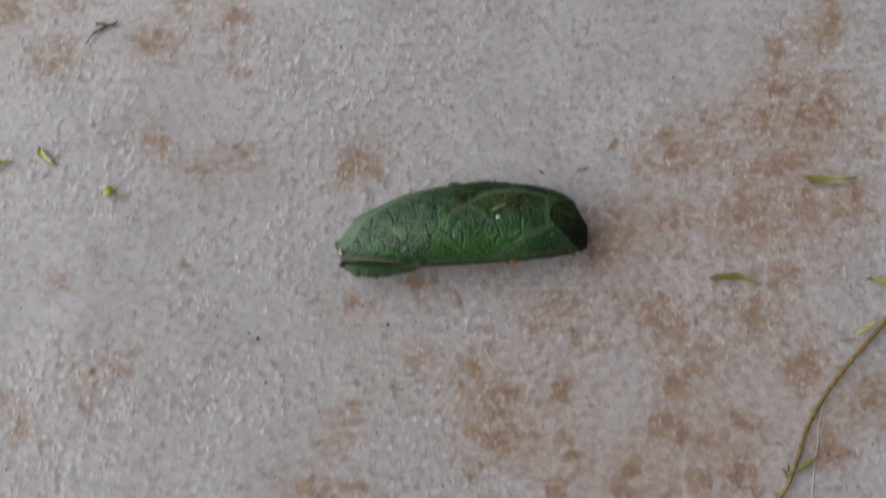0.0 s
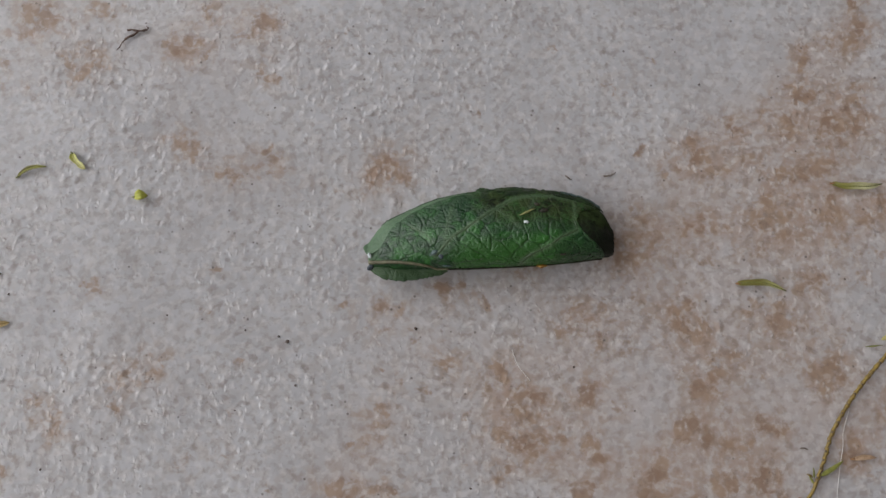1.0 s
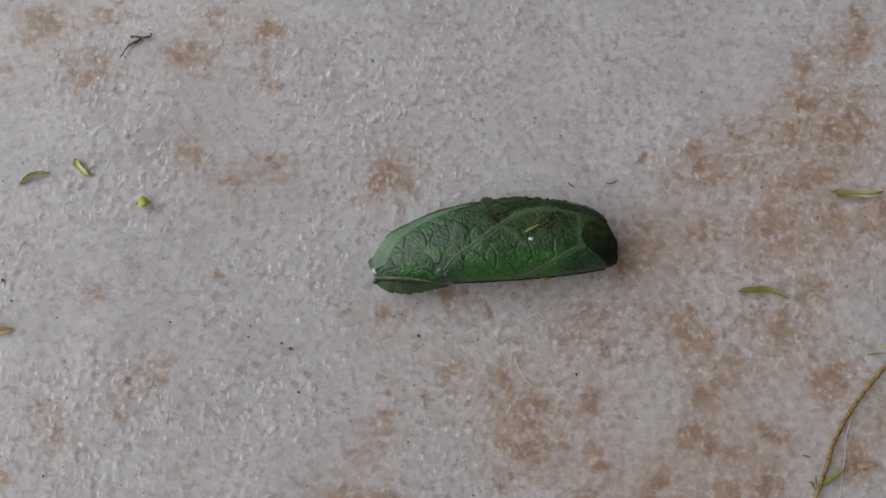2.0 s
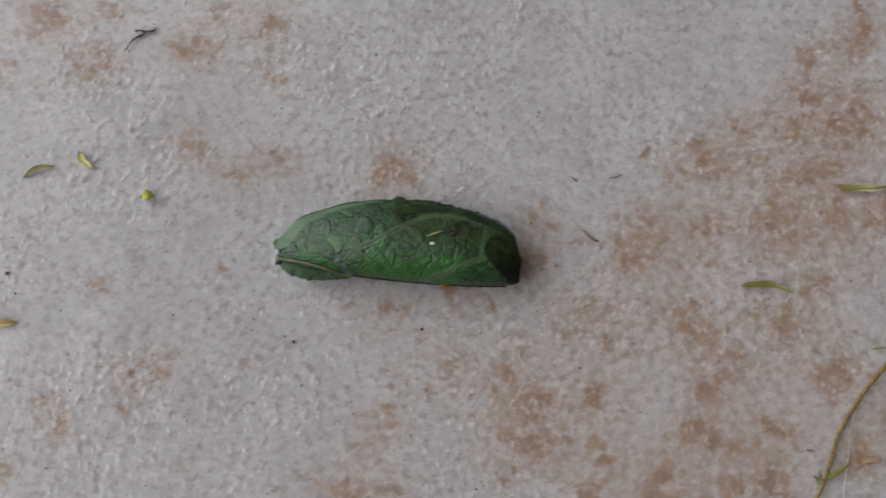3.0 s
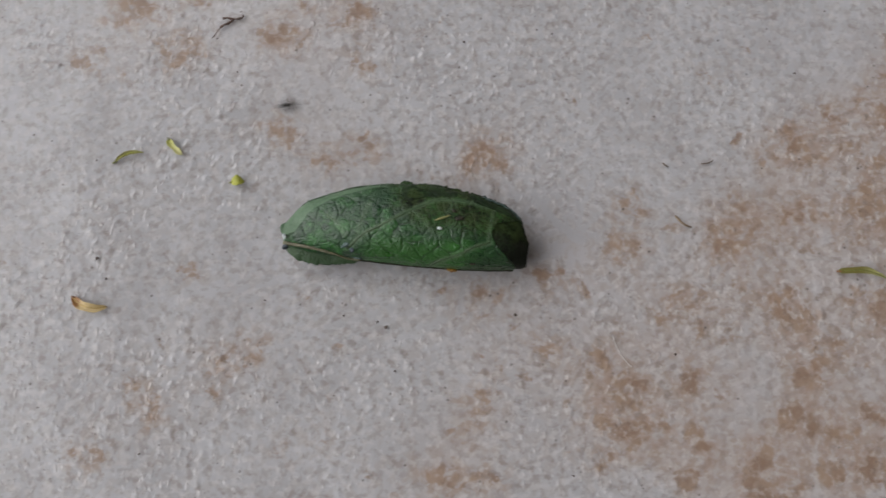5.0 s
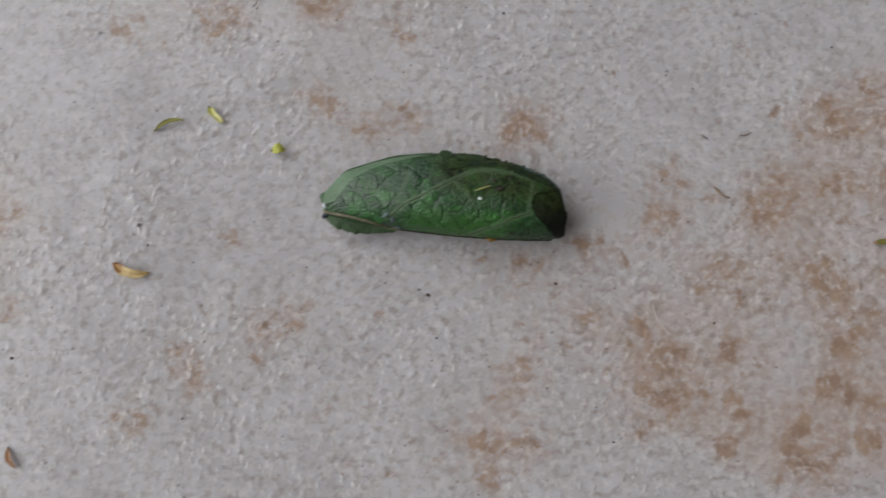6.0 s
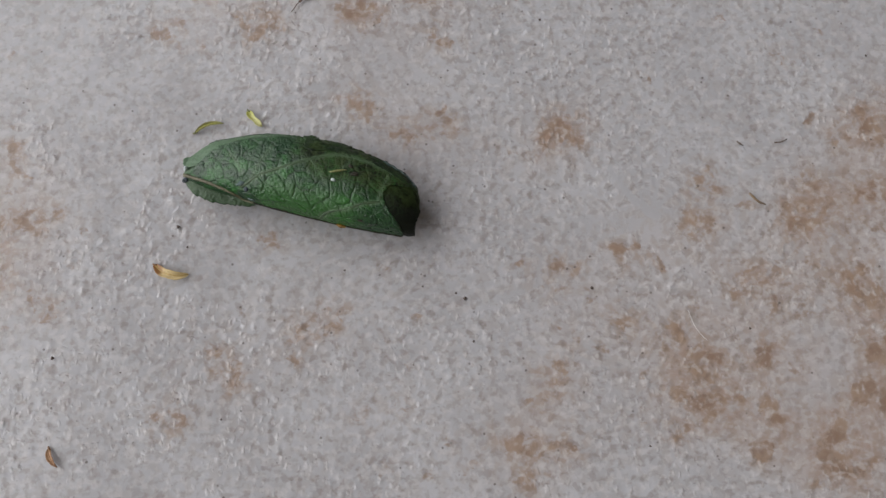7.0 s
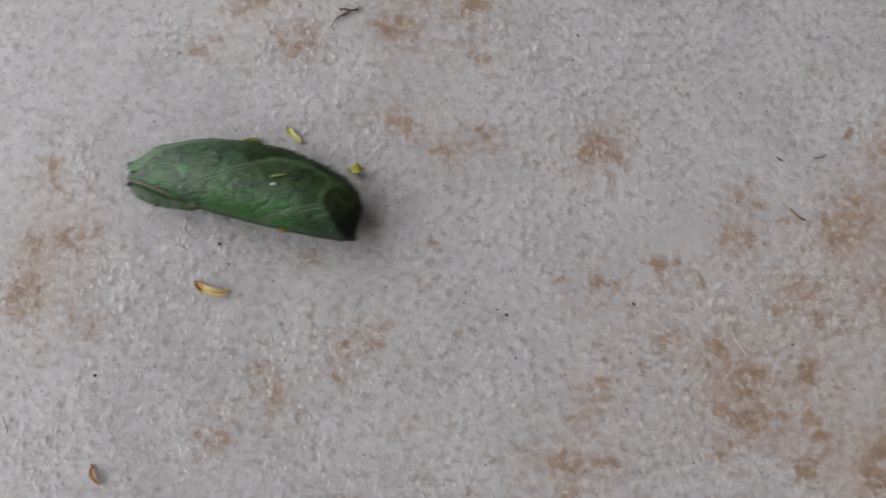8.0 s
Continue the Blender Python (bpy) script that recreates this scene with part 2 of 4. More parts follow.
STRAW_TIPPED = two_tone("straw_leaflet_brown_base", (0.28, 0.13, 0.035), (0.64, 0.50, 0.25), -0.0016, 0.0008)
LIME_TIPPED = two_tone("lime_leaflet_pale_tip", (0.40, 0.40, 0.09), (0.70, 0.68, 0.32), -0.0005, 0.002)
PALE_TIPPED = two_tone("olive_leaflet_pale_tip", (0.21, 0.20, 0.05), (0.52, 0.51, 0.30), -0.0010, 0.0022)
OLIVE_TIPPED = two_tone("olive_leaflet_lime_tip", (0.17, 0.155, 0.04), (0.44, 0.44, 0.19), 0.0008, 0.0022)
TWIG = plain_material("golden_brown_stalk", (0.29, 0.205, 0.045), (0.15, 0.098, 0.03), 1200, 0.5)
BARK = plain_material("dark_dry_crumb", (0.13, 0.095, 0.08), (0.055, 0.04, 0.035), 1500, 0.7)
HAIR = plain_material("white_hair", (0.75, 0.74, 0.72), (0.65, 0.63, 0.61), 900, 0.35)
ANT = plain_material("black_ant_shell", (0.02, 0.016, 0.014), (0.035, 0.025, 0.02), 2000, 0.35)
PLASTER = plain_material("painted_plaster", (0.38, 0.33, 0.275), (0.32, 0.275, 0.23), 4, 0.8, 0.002)


# ---- building helpers ----
def mesh_object(name, verts, faces, material, parent=None, label="", smooth=True):
    me = bpy.data.meshes.new(name)
    me.from_pydata([tuple(v) for v in verts], [], [tuple(f) for f in faces])
    me.validate()
    me.materials.append(material)
    if smooth:
        me.polygons.foreach_set("use_smooth", [True] * len(me.polygons))
    ob = new(name, me)
    ob.parent = parent
    return tagged(ob, label)


def part(name, bm, material, parent, label=""):
    bmesh.ops.recalc_face_normals(bm, faces=bm.faces)
    me = bpy.data.meshes.new(name)
    bm.to_mesh(me)
    bm.free()
    me.materials.append(material)
    me.polygons.foreach_set("use_smooth", [True] * len(me.polygons))
    ob = new(name, me)
    ob.parent = parent
    return tagged(ob, label)


def lattice(x, y, seed):
    """Smooth noise from 0 to 1 with a wavelength of one unit, for arrays."""
    def hashed(i, j):
        h = (i.astype(np.int64) * 374761393 + j.astype(np.int64) * 668265263 + seed * 1442695041) & 0xFFFFFFFF
        h = ((h ^ (h >> 13)) * 1274126177) & 0xFFFFFFFF
        return ((h ^ (h >> 16)) & 0xFFFF) / 65535.0
    i, j = np.floor(x), np.floor(y)
    u, v = x - i, y - j
    u, v = u * u * (3 - 2 * u), v * v * (3 - 2 * v)
    return (hashed(i, j) * (1 - u) + hashed(i + 1, j) * u) * (1 - v) + (hashed(i, j + 1) * (1 - u) + hashed(i + 1, j + 1) * u) * v


def glide(x, xs, ys):
    """A smooth curve through the points (xs, ys)."""
    xs, ys = np.asarray(xs, float), np.asarray(ys, float)
    x = np.clip(np.asarray(x, float), xs[0], xs[-1])
    slope = np.gradient(ys, xs)
    k = np.clip(np.searchsorted(xs, x) - 1, 0, len(xs) - 2)
    h = xs[k + 1] - xs[k]
    u = (x - xs[k]) / h
    return (2 * u**3 - 3 * u**2 + 1) * ys[k] + (u**3 - 2 * u**2 + u) * h * slope[k] + (3 * u**2 - 2 * u**3) * ys[k + 1] + (u**3 - u**2) * h * slope[k + 1]


def tube(points, radii, sides=8):
    """A closed tapered tube through the points, as vertices and faces."""
    pts = [Vector(p) for p in points]
    verts, faces = [], []
    for k, p in enumerate(pts):
        ahead = (pts[min(k + 1, len(pts) - 1)] - pts[max(k - 1, 0)]).normalized()
        side = ahead.cross(Vector((0.03, 0.05, 1))).normalized()
        up = side.cross(ahead)
        for s in range(sides):
            a = 2 * math.pi * s / sides
            verts.append(p + float(radii[k]) * (math.cos(a) * side + math.sin(a) * up))
    for k in range(len(pts) - 1):
        for s in range(sides):
            a, b = k * sides + s, k * sides + (s + 1) % sides
            faces.append((a, b, b + sides, a + sides))
    faces.append(tuple(range(sides - 1, -1, -1)))
    faces.append(tuple(range((len(pts) - 1) * sides, len(pts) * sides)))
    return verts, faces


# ---- the floor: one glazed tile surface ----
DEEP_A = [(8.1, 5.4, 1.4), (-9.4, 5.2, 2.1), (-9.1, 5.2, 1.6), (8.1, 5.1, 1.4), (-4.4, 5.1, 1.6), (-4.3, 5, 1.4), (-9.5, 4.9, 1.6), (8, 4.9, 1.6), (7.9, 4.6, 1.4), (-6.1, 4.5, 1.6), (6.9, 4.4, 1.1), (-6.2, 4.4, 1.4), (-5.9, 4.4, 1.4), (6.8, 4.2, 1.4), (6.7, 4.1, 1), (-8.3, 4, 1.6), (6.7, 3.4, 1.6), (6.9, 3.4, 1.4), (7.9, 3.3, 1.6), (7.7, 3.1, 1.4), (7.7, 2.9, 1.8), (5.2, 2.8, 1.4), (6.3, 2.8, 1.8), (7.4, 2.8, 1.8), (6.5, 2.7, 1.6), (5.4, 2.6, 1.4), (7.8, 2.6, 1.6), (4.4, 2.3, 1.4)]
DEEP_B = [(4.6, 2.1, 1.8), (4.8, 2.1, 1.4), (4.4, 2, 1.6), (-1.7, 2, 1.6), (7.2, 1.9, 1.6), (7, 1.8, 1.8), (-1.9, 1.8, 1.5), (6.3, 1.7, 1.8), (6.6, 1.7, 1.8), (-2, 1.6, 1.4), (8.2, 1.2, 1.6), (5.9, 1.1, 1.4), (-13.2, 1.1, 1.3), (8.3, 1.1, 1.4), (7.1, 1, 1.6), (5.8, 0.9, 1.6), (6.9, 0.9, 1.6), (7.3, 0.9, 1.4), (6.1, 0.8, 1.6), (4.3, 0.6, 1.8), (4.5, 0.6, 1.4), (5.8, 0.6, 1.6), (6.1, 0.5, 1.6), (3, 0.1, 1.6), (3.2, 0, 2.1), (-12.7, -0.5, 1.6), (-13.4, -0.6, 1.6), (-0.4, -0.7, 1.6)]
DEEP_C = [(-0.6, -0.8, 1.4), (4.2, -0.9, 1.1), (3.9, -1.1, 1.8), (6, -1.1, 1.4), (4, -1.3, 1.8), (-13.4, -1.3, 1.8), (4.2, -1.4, 1.6), (4.6, -1.4, 1.4), (6, -1.4, 1.8), (5.8, -1.4, 0.9), (-13.5, -1.4, 1.6), (5.9, -1.5, 1.1), (4.4, -1.6, 1.8), (-13.6, -1.6, 1.4), (7, -2, 1.1), (6.9, -2.2, 2.1), (0.5, -2.3, 1.6), (0.3, -2.3, 1.1), (6.7, -2.3, 1.6), (4.8, -2.4, 1.6), (7.1, -2.4, 1.6), (4.4, -2.5, 1.6), (2.3, -2.5, 1.6), (2.1, -2.5, 0.9), (0.6, -2.5, 1.4), (6.8, -2.5, 1.4), (4.3, -2.6, 1.1), (4.6, -2.6, 1.1)]
DEEP_D = [(8.2, -2.6, 1.6), (2.2, -2.8, 1.6), (1, -2.8, 1.8), (1.2, -2.9, 1.1), (8.1, -2.9, 1.4), (8.3, -2.9, 1.6), (0.8, -3, 0.9), (0.9, -3.1, 1.4), (-1.9, -3.1, 1.5), (5.5, -3.2, 0.9), (4.3, -3.3, 1.4), (1.6, -3.4, 1.1), (4.1, -3.4, 1.6), (3.9, -3.4, 1.1), (5.4, -3.4, 1.6), (5.7, -3.4, 1.4), (5.8, -3.4, 1.1), (0.6, -3.5, 1.8), (1.3, -3.5, 1.1), (0.9, -3.6, 2.1), (1.1, -3.6, 1.8), (2.2, -3.6, 1.6), (4.6, -3.6, 1.4), (4.9, -3.6, 1.4), (5.1, -3.6, 1.1), (2.4, -3.7, 1.4), (2, -3.7, 0.9), (7.3, -3.7, 1.8)]
DEEP_E = [(1.1, -3.8, 1.4), (7.3, -3.8, 1.6), (7.1, -3.9, 1.4), (7.4, -3.9, 1.4), (2.4, -4, 1.4), (2.5, -4.1, 1.1), (3.5, -4.1, 1.4), (3.6, -4.2, 1.6), (5.5, -4.2, 1.6), (3.4, -4.3, 1.1), (5.4, -4.3, 1.1), (3.5, -4.4, 1.6), (4.6, -4.4, 1.8), (4.9, -4.4, 1.4), (5.6, -4.4, 1.4), (2.1, -4.5, 1.8), (3.3, -4.5, 1.4), (-2.7, -4.5, 1.6), (3.6, -4.5, 1.6), (-1.9, -4.6, 1.4), (-1.6, -4.7, 1.1), (5.9, -4.7, 1.4), (3.6, -4.8, 1.8), (3.5, -4.8, 1.6), (-2.5, -5.2, 1.5)]
WARM_A = [(-7.6, 5.5, 1.1), (-7.9, 5.4, 1.8), (-8.1, 5.4, 1.4), (-5.6, 5.4, 1.6), (-5.7, 5.4, 1.1), (-5.5, 5.2, 1.1), (-9, 5, 1.4), (-4.6, 5, 1.4), (-4.8, 4.9, 1.1), (-9.7, 4.8, 1.1), (7.4, 4.7, 1.1), (-4.9, 4.7, 0.9), (7.9, 4.6, 1.4), (7.4, 4.5, 0.9), (-6.5, 4.5, 1.1), (7.9, 4.4, 1.1), (-6.1, 4.3, 1.1), (-5.7, 4.2, 0.9), (-8.1, 4.1, 1.6), (-8.6, 4.1, 1.1), (-7.8, 4.1, 1.4), (-4.5, 4, 1), (-10.4, 3.9, 1.6), (-4.3, 3.8, 1.4), (-4.1, 3.8, 1.1), (-10.2, 3.8, 1.4), (6.6, 3.6, 1.1), (7.7, 3.6, 0.9), (-9.5, 3.6, 1.4), (7.2, 3.5, 0.9), (7.4, 3.5, 0.9)]
WARM_B = [(6.1, 2.9, 1.1), (6.6, 2.9, 1.1), (5.9, 2.9, 1.1), (0, 2.9, 0.9), (8, 2.9, 1.6), (8.8, 2.7, 1.6), (7.3, 2.6, 1.6), (5.5, 2.5, 1.1), (7.1, 2.5, 1.1), (7.5, 2.4, 1.6), (-6.2, 2.4, 1.1), (-6, 2.3, 1.6), (-5.7, 2.3, 0.9), (3.3, 2.2, 1.1), (-5.9, 2.2, 1.4), (-4.3, 2.2, 1.1), (-1.6, 2.1, 1.4), (8.5, 2.1, 1.4), (5.5, 2, 1.4), (6.9, 2, 1.6), (5.8, 1.9, 1.4), (5.9, 1.9, 1.1), (4, 1.8, 1.4), (4.8, 1.8, 1.6), (-4.3, 1.8, 1.6), (3.8, 1.7, 1.1), (5.1, 1.7, 1.4), (-5.1, 1.7, 1.6), (-5.3, 1.7, 1.1), (-4.9, 1.7, 0.9), (-4.1, 1.7, 1.1)]
WARM_C = [(6, 1.6, 1.1), (-1.7, 1.6, 1.6), (-1.4, 1.5, 1.4), (7.3, 1.4, 1.6), (-2.1, 1.4, 1.1), (-13.2, 1.3, 0.9), (8.1, 1.3, 0.9), (-13.1, 1.2, 1.1), (6.2, 1.1, 1.1), (6.3, 1, 1.4), (4.5, 0.9, 1), (8.2, 0.9, 1.1), (1.1, 0.8, 1.8), (3.4, 0.8, 1.6), (3.2, 0.8, 1.1), (-13.1, 0.8, 0.9), (8, 0.8, 1.4), (4.2, 0.7, 1.1), (5.6, 0.7, 1.4), (7, 0.7, 1.4), (7.5, 0.7, 1.6), (1.3, 0.7, 1.4), (-12.9, 0.7, 1.1), (4.8, 0.6, 1.6), (5.1, 0.6, 1.4), (7.9, 0.6, 1.6), (6.5, 0.5, 1.6), (-12.7, 0.5, 0.9), (6.3, 0.4, 1.1), (7.2, 0.4, 1.6), (3.3, 0.4, 1.8)]
WARM_D = [(3.1, 0.4, 1.4), (3.6, 0.4, 1.4), (2.9, 0.2, 1.4), (3.5, 0.1, 1.4), (5.6, 0.1, 1.4), (1, -0.1, 2.1), (1.2, -0.2, 1.4), (-12.2, -0.2, 1.4), (-12.1, -0.2, 0.9), (-13.1, -0.2, 1.1), (0.8, -0.3, 1.4), (-12.6, -0.3, 1.4), (6.5, -0.5, 2.3), (6.9, -0.5, 1.4), (-12.9, -0.5, 1.1), (6.7, -0.6, 1.6), (-0.2, -0.6, 1.1), (-7.7, -0.6, 1.4), (-13.3, -0.7, 1.1), (5.5, -0.9, 1.1), (0.2, -0.9, 0.9), (-2.6, -1, 1.6), (5.3, -1.1, 1.1), (2.5, -1.1, 1.6), (2, -1.1, 1.1), (0.3, -1.1, 1.1), (-1.9, -1.1, 1.4), (-1.6, -1.1, 1.1), (2, -1.2, 1.4), (-13.3, -1.2, 1.4), (2.2, -1.3, 1.6)]
WARM_E = [(-13.7, -1.3, 1.6), (1.7, -1.4, 1.4), (2.4, -1.7, 1.4), (-13.3, -1.8, 0.9), (-13.5, -1.9, 1), (-12.5, -1.9, 1.1), (5.1, -2, 1.4), (-0.7, -2, 0.9), (4.8, -2.1, 1.8), (5.2, -2.1, 1.8), (-0.6, -2.1, 1.6), (-0.5, -2.2, 1.1), (6.6, -2.2, 0.9), (-6.3, -2.2, 1.4), (-6.4, -2.2, 1.1), (-1.8, -2.3, 1), (-12.1, -2.3, 1.1), (-12, -2.3, 0.9), (5.7, -2.4, 1), (2.5, -2.4, 0.9), (-7, -2.4, 1.6), (-6.9, -2.5, 1.1), (-6.6, -2.5, 1), (-8.7, -3, 1.8), (-7, -3, 1.1), (8.1, -3.1, 1.1), (7.8, -3.1, 1.4), (-8.2, -3.2, 1.1), (7.9, -3.2, 1.1), (5.9, -3.3, 0.9), (-1.9, -3.3, 1.4)]
WARM_F = [(4.5, -3.4, 0.9), (-8.2, -3.4, 1.1), (-2, -3.4, 1.1), (-8.3, -3.5, 1.6), (3.8, -3.6, 1.1), (-2.4, -3.6, 1.1), (-2.1, -3.7, 1.1), (7.2, -3.7, 1.1), (1, -4.1, 1.1), (4.6, -4.1, 1.1), (0.6, -4.2, 1.1), (4.8, -4.2, 1.8), (5.3, -4.2, 0.9), (-9.5, -4.2, 1.4), (-9.3, -4.2, 1.1), (5.8, -4.2, 1.1), (0.5, -4.3, 0.9), (-9.6, -4.3, 1.4), (5.5, -4.4, 1.1), (1.9, -4.5, 1.4), (-2.8, -4.5, 1.1), (-2.4, -4.6, 1.4), (3.4, -4.6, 1.4), (-2.1, -4.7, 1.1), (3.8, -4.8, 1.4), (4.1, -4.8, 1.4), (3.1, -5.1, 1.1), (-2.6, -5.3, 1.1)]
FAINT_A = [(-2.7, 4.9, 1.1), (-6.4, 4.7, 1.1), (-3.1, 4.5, 1.1), (-8.2, 4.5, 1.6), (1.6, 4.4, 1.4), (8.9, 4.4, 1.6), (3.7, 4.1, 1.1), (-4.6, 4, 0.9), (-9.9, 4, 1.1), (2.8, 3.7, 0.9), (8.6, 3.7, 1.6), (3, 3.6, 1.4), (-13.6, 3.2, 1.4), (-5.9, 2.5, 1), (-7.1, 2.2, 1.1), (-4.9, 2, 1.4), (-4.4, 1.7, 0.9), (3.9, 1.7, 0.9), (-13.3, 1.7, 1.4), (-3.5, 1.4, 1.1), (-2.8, 1.3, 1.6), (-3.2, 1.2, 1.4), (-13.7, 0.9, 1.4), (8.5, 0.7, 1.6), (-13.2, 0.3, 1.4), (2, 0.2, 1.6), (4.6, 0, 1.6), (8.1, 0, 1.6)]
FAINT_B = [(7.6, -0.1, 1.4), (5.2, -0.1, 1.6), (3.9, -0.2, 1.6), (-5.3, -0.3, 1.4), (7.7, -0.4, 1.6), (6.5, -0.4, 1.6), (-11.5, -0.5, 1.4), (-7.5, -0.7, 1), (3.3, -0.7, 1.8), (1.4, -1.1, 1.8), (3.5, -1.1, 1.6), (-5.5, -1.2, 1.4), (-11.7, -1.2, 1.1), (2.7, -1.3, 1.6), (7.3, -1.4, 1.6), (6.7, -1.4, 1.4), (6.3, -1.5, 1.8), (-1.8, -1.6, 0.9), (3, -1.6, 1.6), (-1.2, -1.6, 1.8), (0.8, -1.7, 1.6), (-2.2, -1.7, 1.6), (3.1, -2, 1.8), (-11.9, -2, 0.8), (-6.4, -2.1, 0.9), (-8.1, -2.1, 1.6), (-4.6, -2.1, 1.4), (-12.4, -2.1, 0.9)]
FAINT_C = [(8.3, -2.1, 1.6), (1.5, -2.2, 1.6), (-13.2, -2.2, 1.4), (-7.1, -2.3, 0.9), (-3.2, -2.5, 1.4), (-1.4, -2.6, 1.4), (-12.9, -2.6, 1.4), (0.2, -2.7, 1.6), (-0.9, -2.7, 1.6), (2.9, -2.9, 1.6), (-4.8, -3, 1.1), (-7.1, -3.1, 0.9), (4.8, -3.1, 1.6), (-0.1, -3.2, 1.8), (-8.6, -3.2, 1.4), (-3.6, -3.7, 1.4), (-4.7, -3.9, 1.1), (-5, -4, 1.4), (-1.6, -4, 1.6), (-0.2, -4.1, 1.4), (-5.6, -4.1, 1.6), (-5.8, -4.2, 1.4), (-0.9, -4.4, 1.6), (-3.9, -4.5, 1.4), (-3.5, -4.9, 1.6), (-4.4, -5.1, 1.6), (-5.1, -5.2, 1.6)]
SMOOTH_PATCHES = [(-11.7, 2.6, 11), (-10.2, 3.2, 8), (-13.0, 2.8, 8), (5.3, 4.8, 8), (6.1, 4.0, 7), (-9.3, 2.5, 7), (5.8, -2.9, 6), (3.5, -3.1, 5), (3.2, -3.6, 4), (2.9, -4.1, 5), (2.8, -4.7, 5), (3.6, -0.6, 4), (1.4, -4.0, 5), (7.4, -1.1, 5), (4.3, 4.0, 9), (5.5, 3.3, 6), (3.9, 1.3, 5), (-8.9, -1.3, 6), (6.4, -4.5, 6)]


def bumps(x, y, pitch, seed, share, long, turn):
    """Scattered small oval bumps, one at most to a cell of that pitch: their height from 0 to 1."""
    total = np.zeros_like(x)
    i, j = np.floor(x / pitch), np.floor(y / pitch)
    c, s = math.cos(radians(turn)), math.sin(radians(turn))
    for di in (-1, 0, 1):
        for dj in (-1, 0, 1):
            a, b = i + di, j + dj
            r = [lattice(a, b, seed + k) for k in range(6)]
            dx, dy = x - (a + r[0]) * pitch, y - (b + r[1]) * pitch
            lean = (r[5] - 0.5) * 1.6
            u, v = dx * (c - s * lean) + dy * (s + c * lean), -dx * s + dy * c
            size = pitch * (0.12 + 0.16 * r[2])
            total += np.where(r[3] < share, (0.4 + 0.6 * r[4]) * np.exp(-((u / (size * long)) ** 2 + (v / size) ** 2) ** 1.4), 0)
    return total


def floor():
    step = 0.00031
    xs = np.r_[-40.0, -10.0, -3.0, -1.0, -0.4, np.arange(-0.172, 0.116, step), 0.4, 1.0, 3.0, 10.0, 40.0]
    ys = np.r_[-40.0, -10.0, -3.0, -1.0, -0.4, np.arange(-0.082, 0.082, step), 0.4, 1.0, 3.0, 10.0, 40.0]
    x, y = np.meshgrid(xs, ys)
    stain, blush, flush, rough = np.zeros_like(x), np.zeros_like(x), np.zeros_like(x), np.ones_like(x)
    wx = x + 0.0030 * (lattice(x / 0.004, y / 0.004, 5) - 0.5) + 0.0016 * (lattice(x / 0.0015, y / 0.0015, 8) - 0.5)
    wy = y + 0.0030 * (lattice(x / 0.004, y / 0.004, 6) - 0.5) + 0.0016 * (lattice(x / 0.0015, y / 0.0015, 9) - 0.5)
    for spots, depth in ((DEEP_A + DEEP_B + DEEP_C + DEEP_D + DEEP_E, 1.0), (WARM_A + WARM_B + WARM_C + WARM_D + WARM_E + WARM_F, 0.72), (FAINT_A + FAINT_B + FAINT_C, 0.40)):
        for cx, cy, r in spots:
            cols = slice(*np.searchsorted(xs, (cx / 100 - 0.012, cx / 100 + 0.012)))
            rows = slice(*np.searchsorted(ys, (cy / 100 - 0.012, cy / 100 + 0.012)))
            here = (rows, cols)
            d = ((wx[here] - cx / 100) ** 2 + (wy[here] - cy / 100) ** 2) / (r / 1000) ** 2
            stain[here] = np.maximum(stain[here], depth * np.exp(-0.62 * d ** 1.25))
            blush[here] += 0.30 * depth * np.exp(-0.10 * d)
            cols = slice(*np.searchsorted(xs, (cx / 100 - 0.03, cx / 100 + 0.03)))
            rows = slice(*np.searchsorted(ys, (cy / 100 - 0.03, cy / 100 + 0.03)))
            d = (wx[rows, cols] - cx / 100) ** 2 + (wy[rows, cols] - cy / 100) ** 2
            flush[rows, cols] += 0.035 * depth * np.exp(-d / 0.011 ** 2)
    for cx, cy, r in SMOOTH_PATCHES:
        d = ((wx - cx / 100) ** 2 + (wy - cy / 100) ** 2) / (r / 1000) ** 2
        d = np.maximum(0, d + 1.3 * (lattice(x / 0.0035, y / 0.0035, 12) - 0.5) + 0.8 * (lattice(x / 0.0012, y / 0.0012, 13) - 0.5))
        rough *= 1 - 0.85 * np.exp(-d * d * 0.8)
    rough = np.maximum(rough, np.clip(1.6 * stain, 0, 1))
    # the glaze: smooth pools between clusters of small beads and nicks
    worn = np.clip(0.62 + 1.9 * (0.60 * lattice(x / 0.014, y / 0.014, 4) + 0.40 * lattice(x / 0.0055, y / 0.0055, 14) - 0.5), 0.22, 1.15) * (0.10 + 0.90 * rough)
    relief = 0.00015 * bumps(x, y, 0.0027, 101, 0.55, 1.15, 68) + 0.00005 * bumps(x, y, 0.0014, 201, 0.5, 1.3, 110)
    relief -= 0.00005 * bumps(x, y, 0.0017, 301, 0.5, 1.5, 30)
    height = relief * worn + 0.00014 * lattice(x / 0.006, y / 0.006, 2) + 0.00003 * worn * lattice(x / 0.0012, y / 0.0012, 3)
    near = (np.abs(x + 0.028) < 0.145) & (np.abs(y) < 0.083)
    height = np.where(near, height - 0.00025, -0.0001)
    n, rows = len(xs), len(ys)
    verts = np.c_[x.ravel(), y.ravel(), height.ravel()]
    i = (np.arange(rows - 1)[:, None] * n + np.arange(n - 1)).ravel()
    faces = np.c_[i, i + 1, i + n + 1, i + n]
    me = bpy.data.meshes.new("floor")
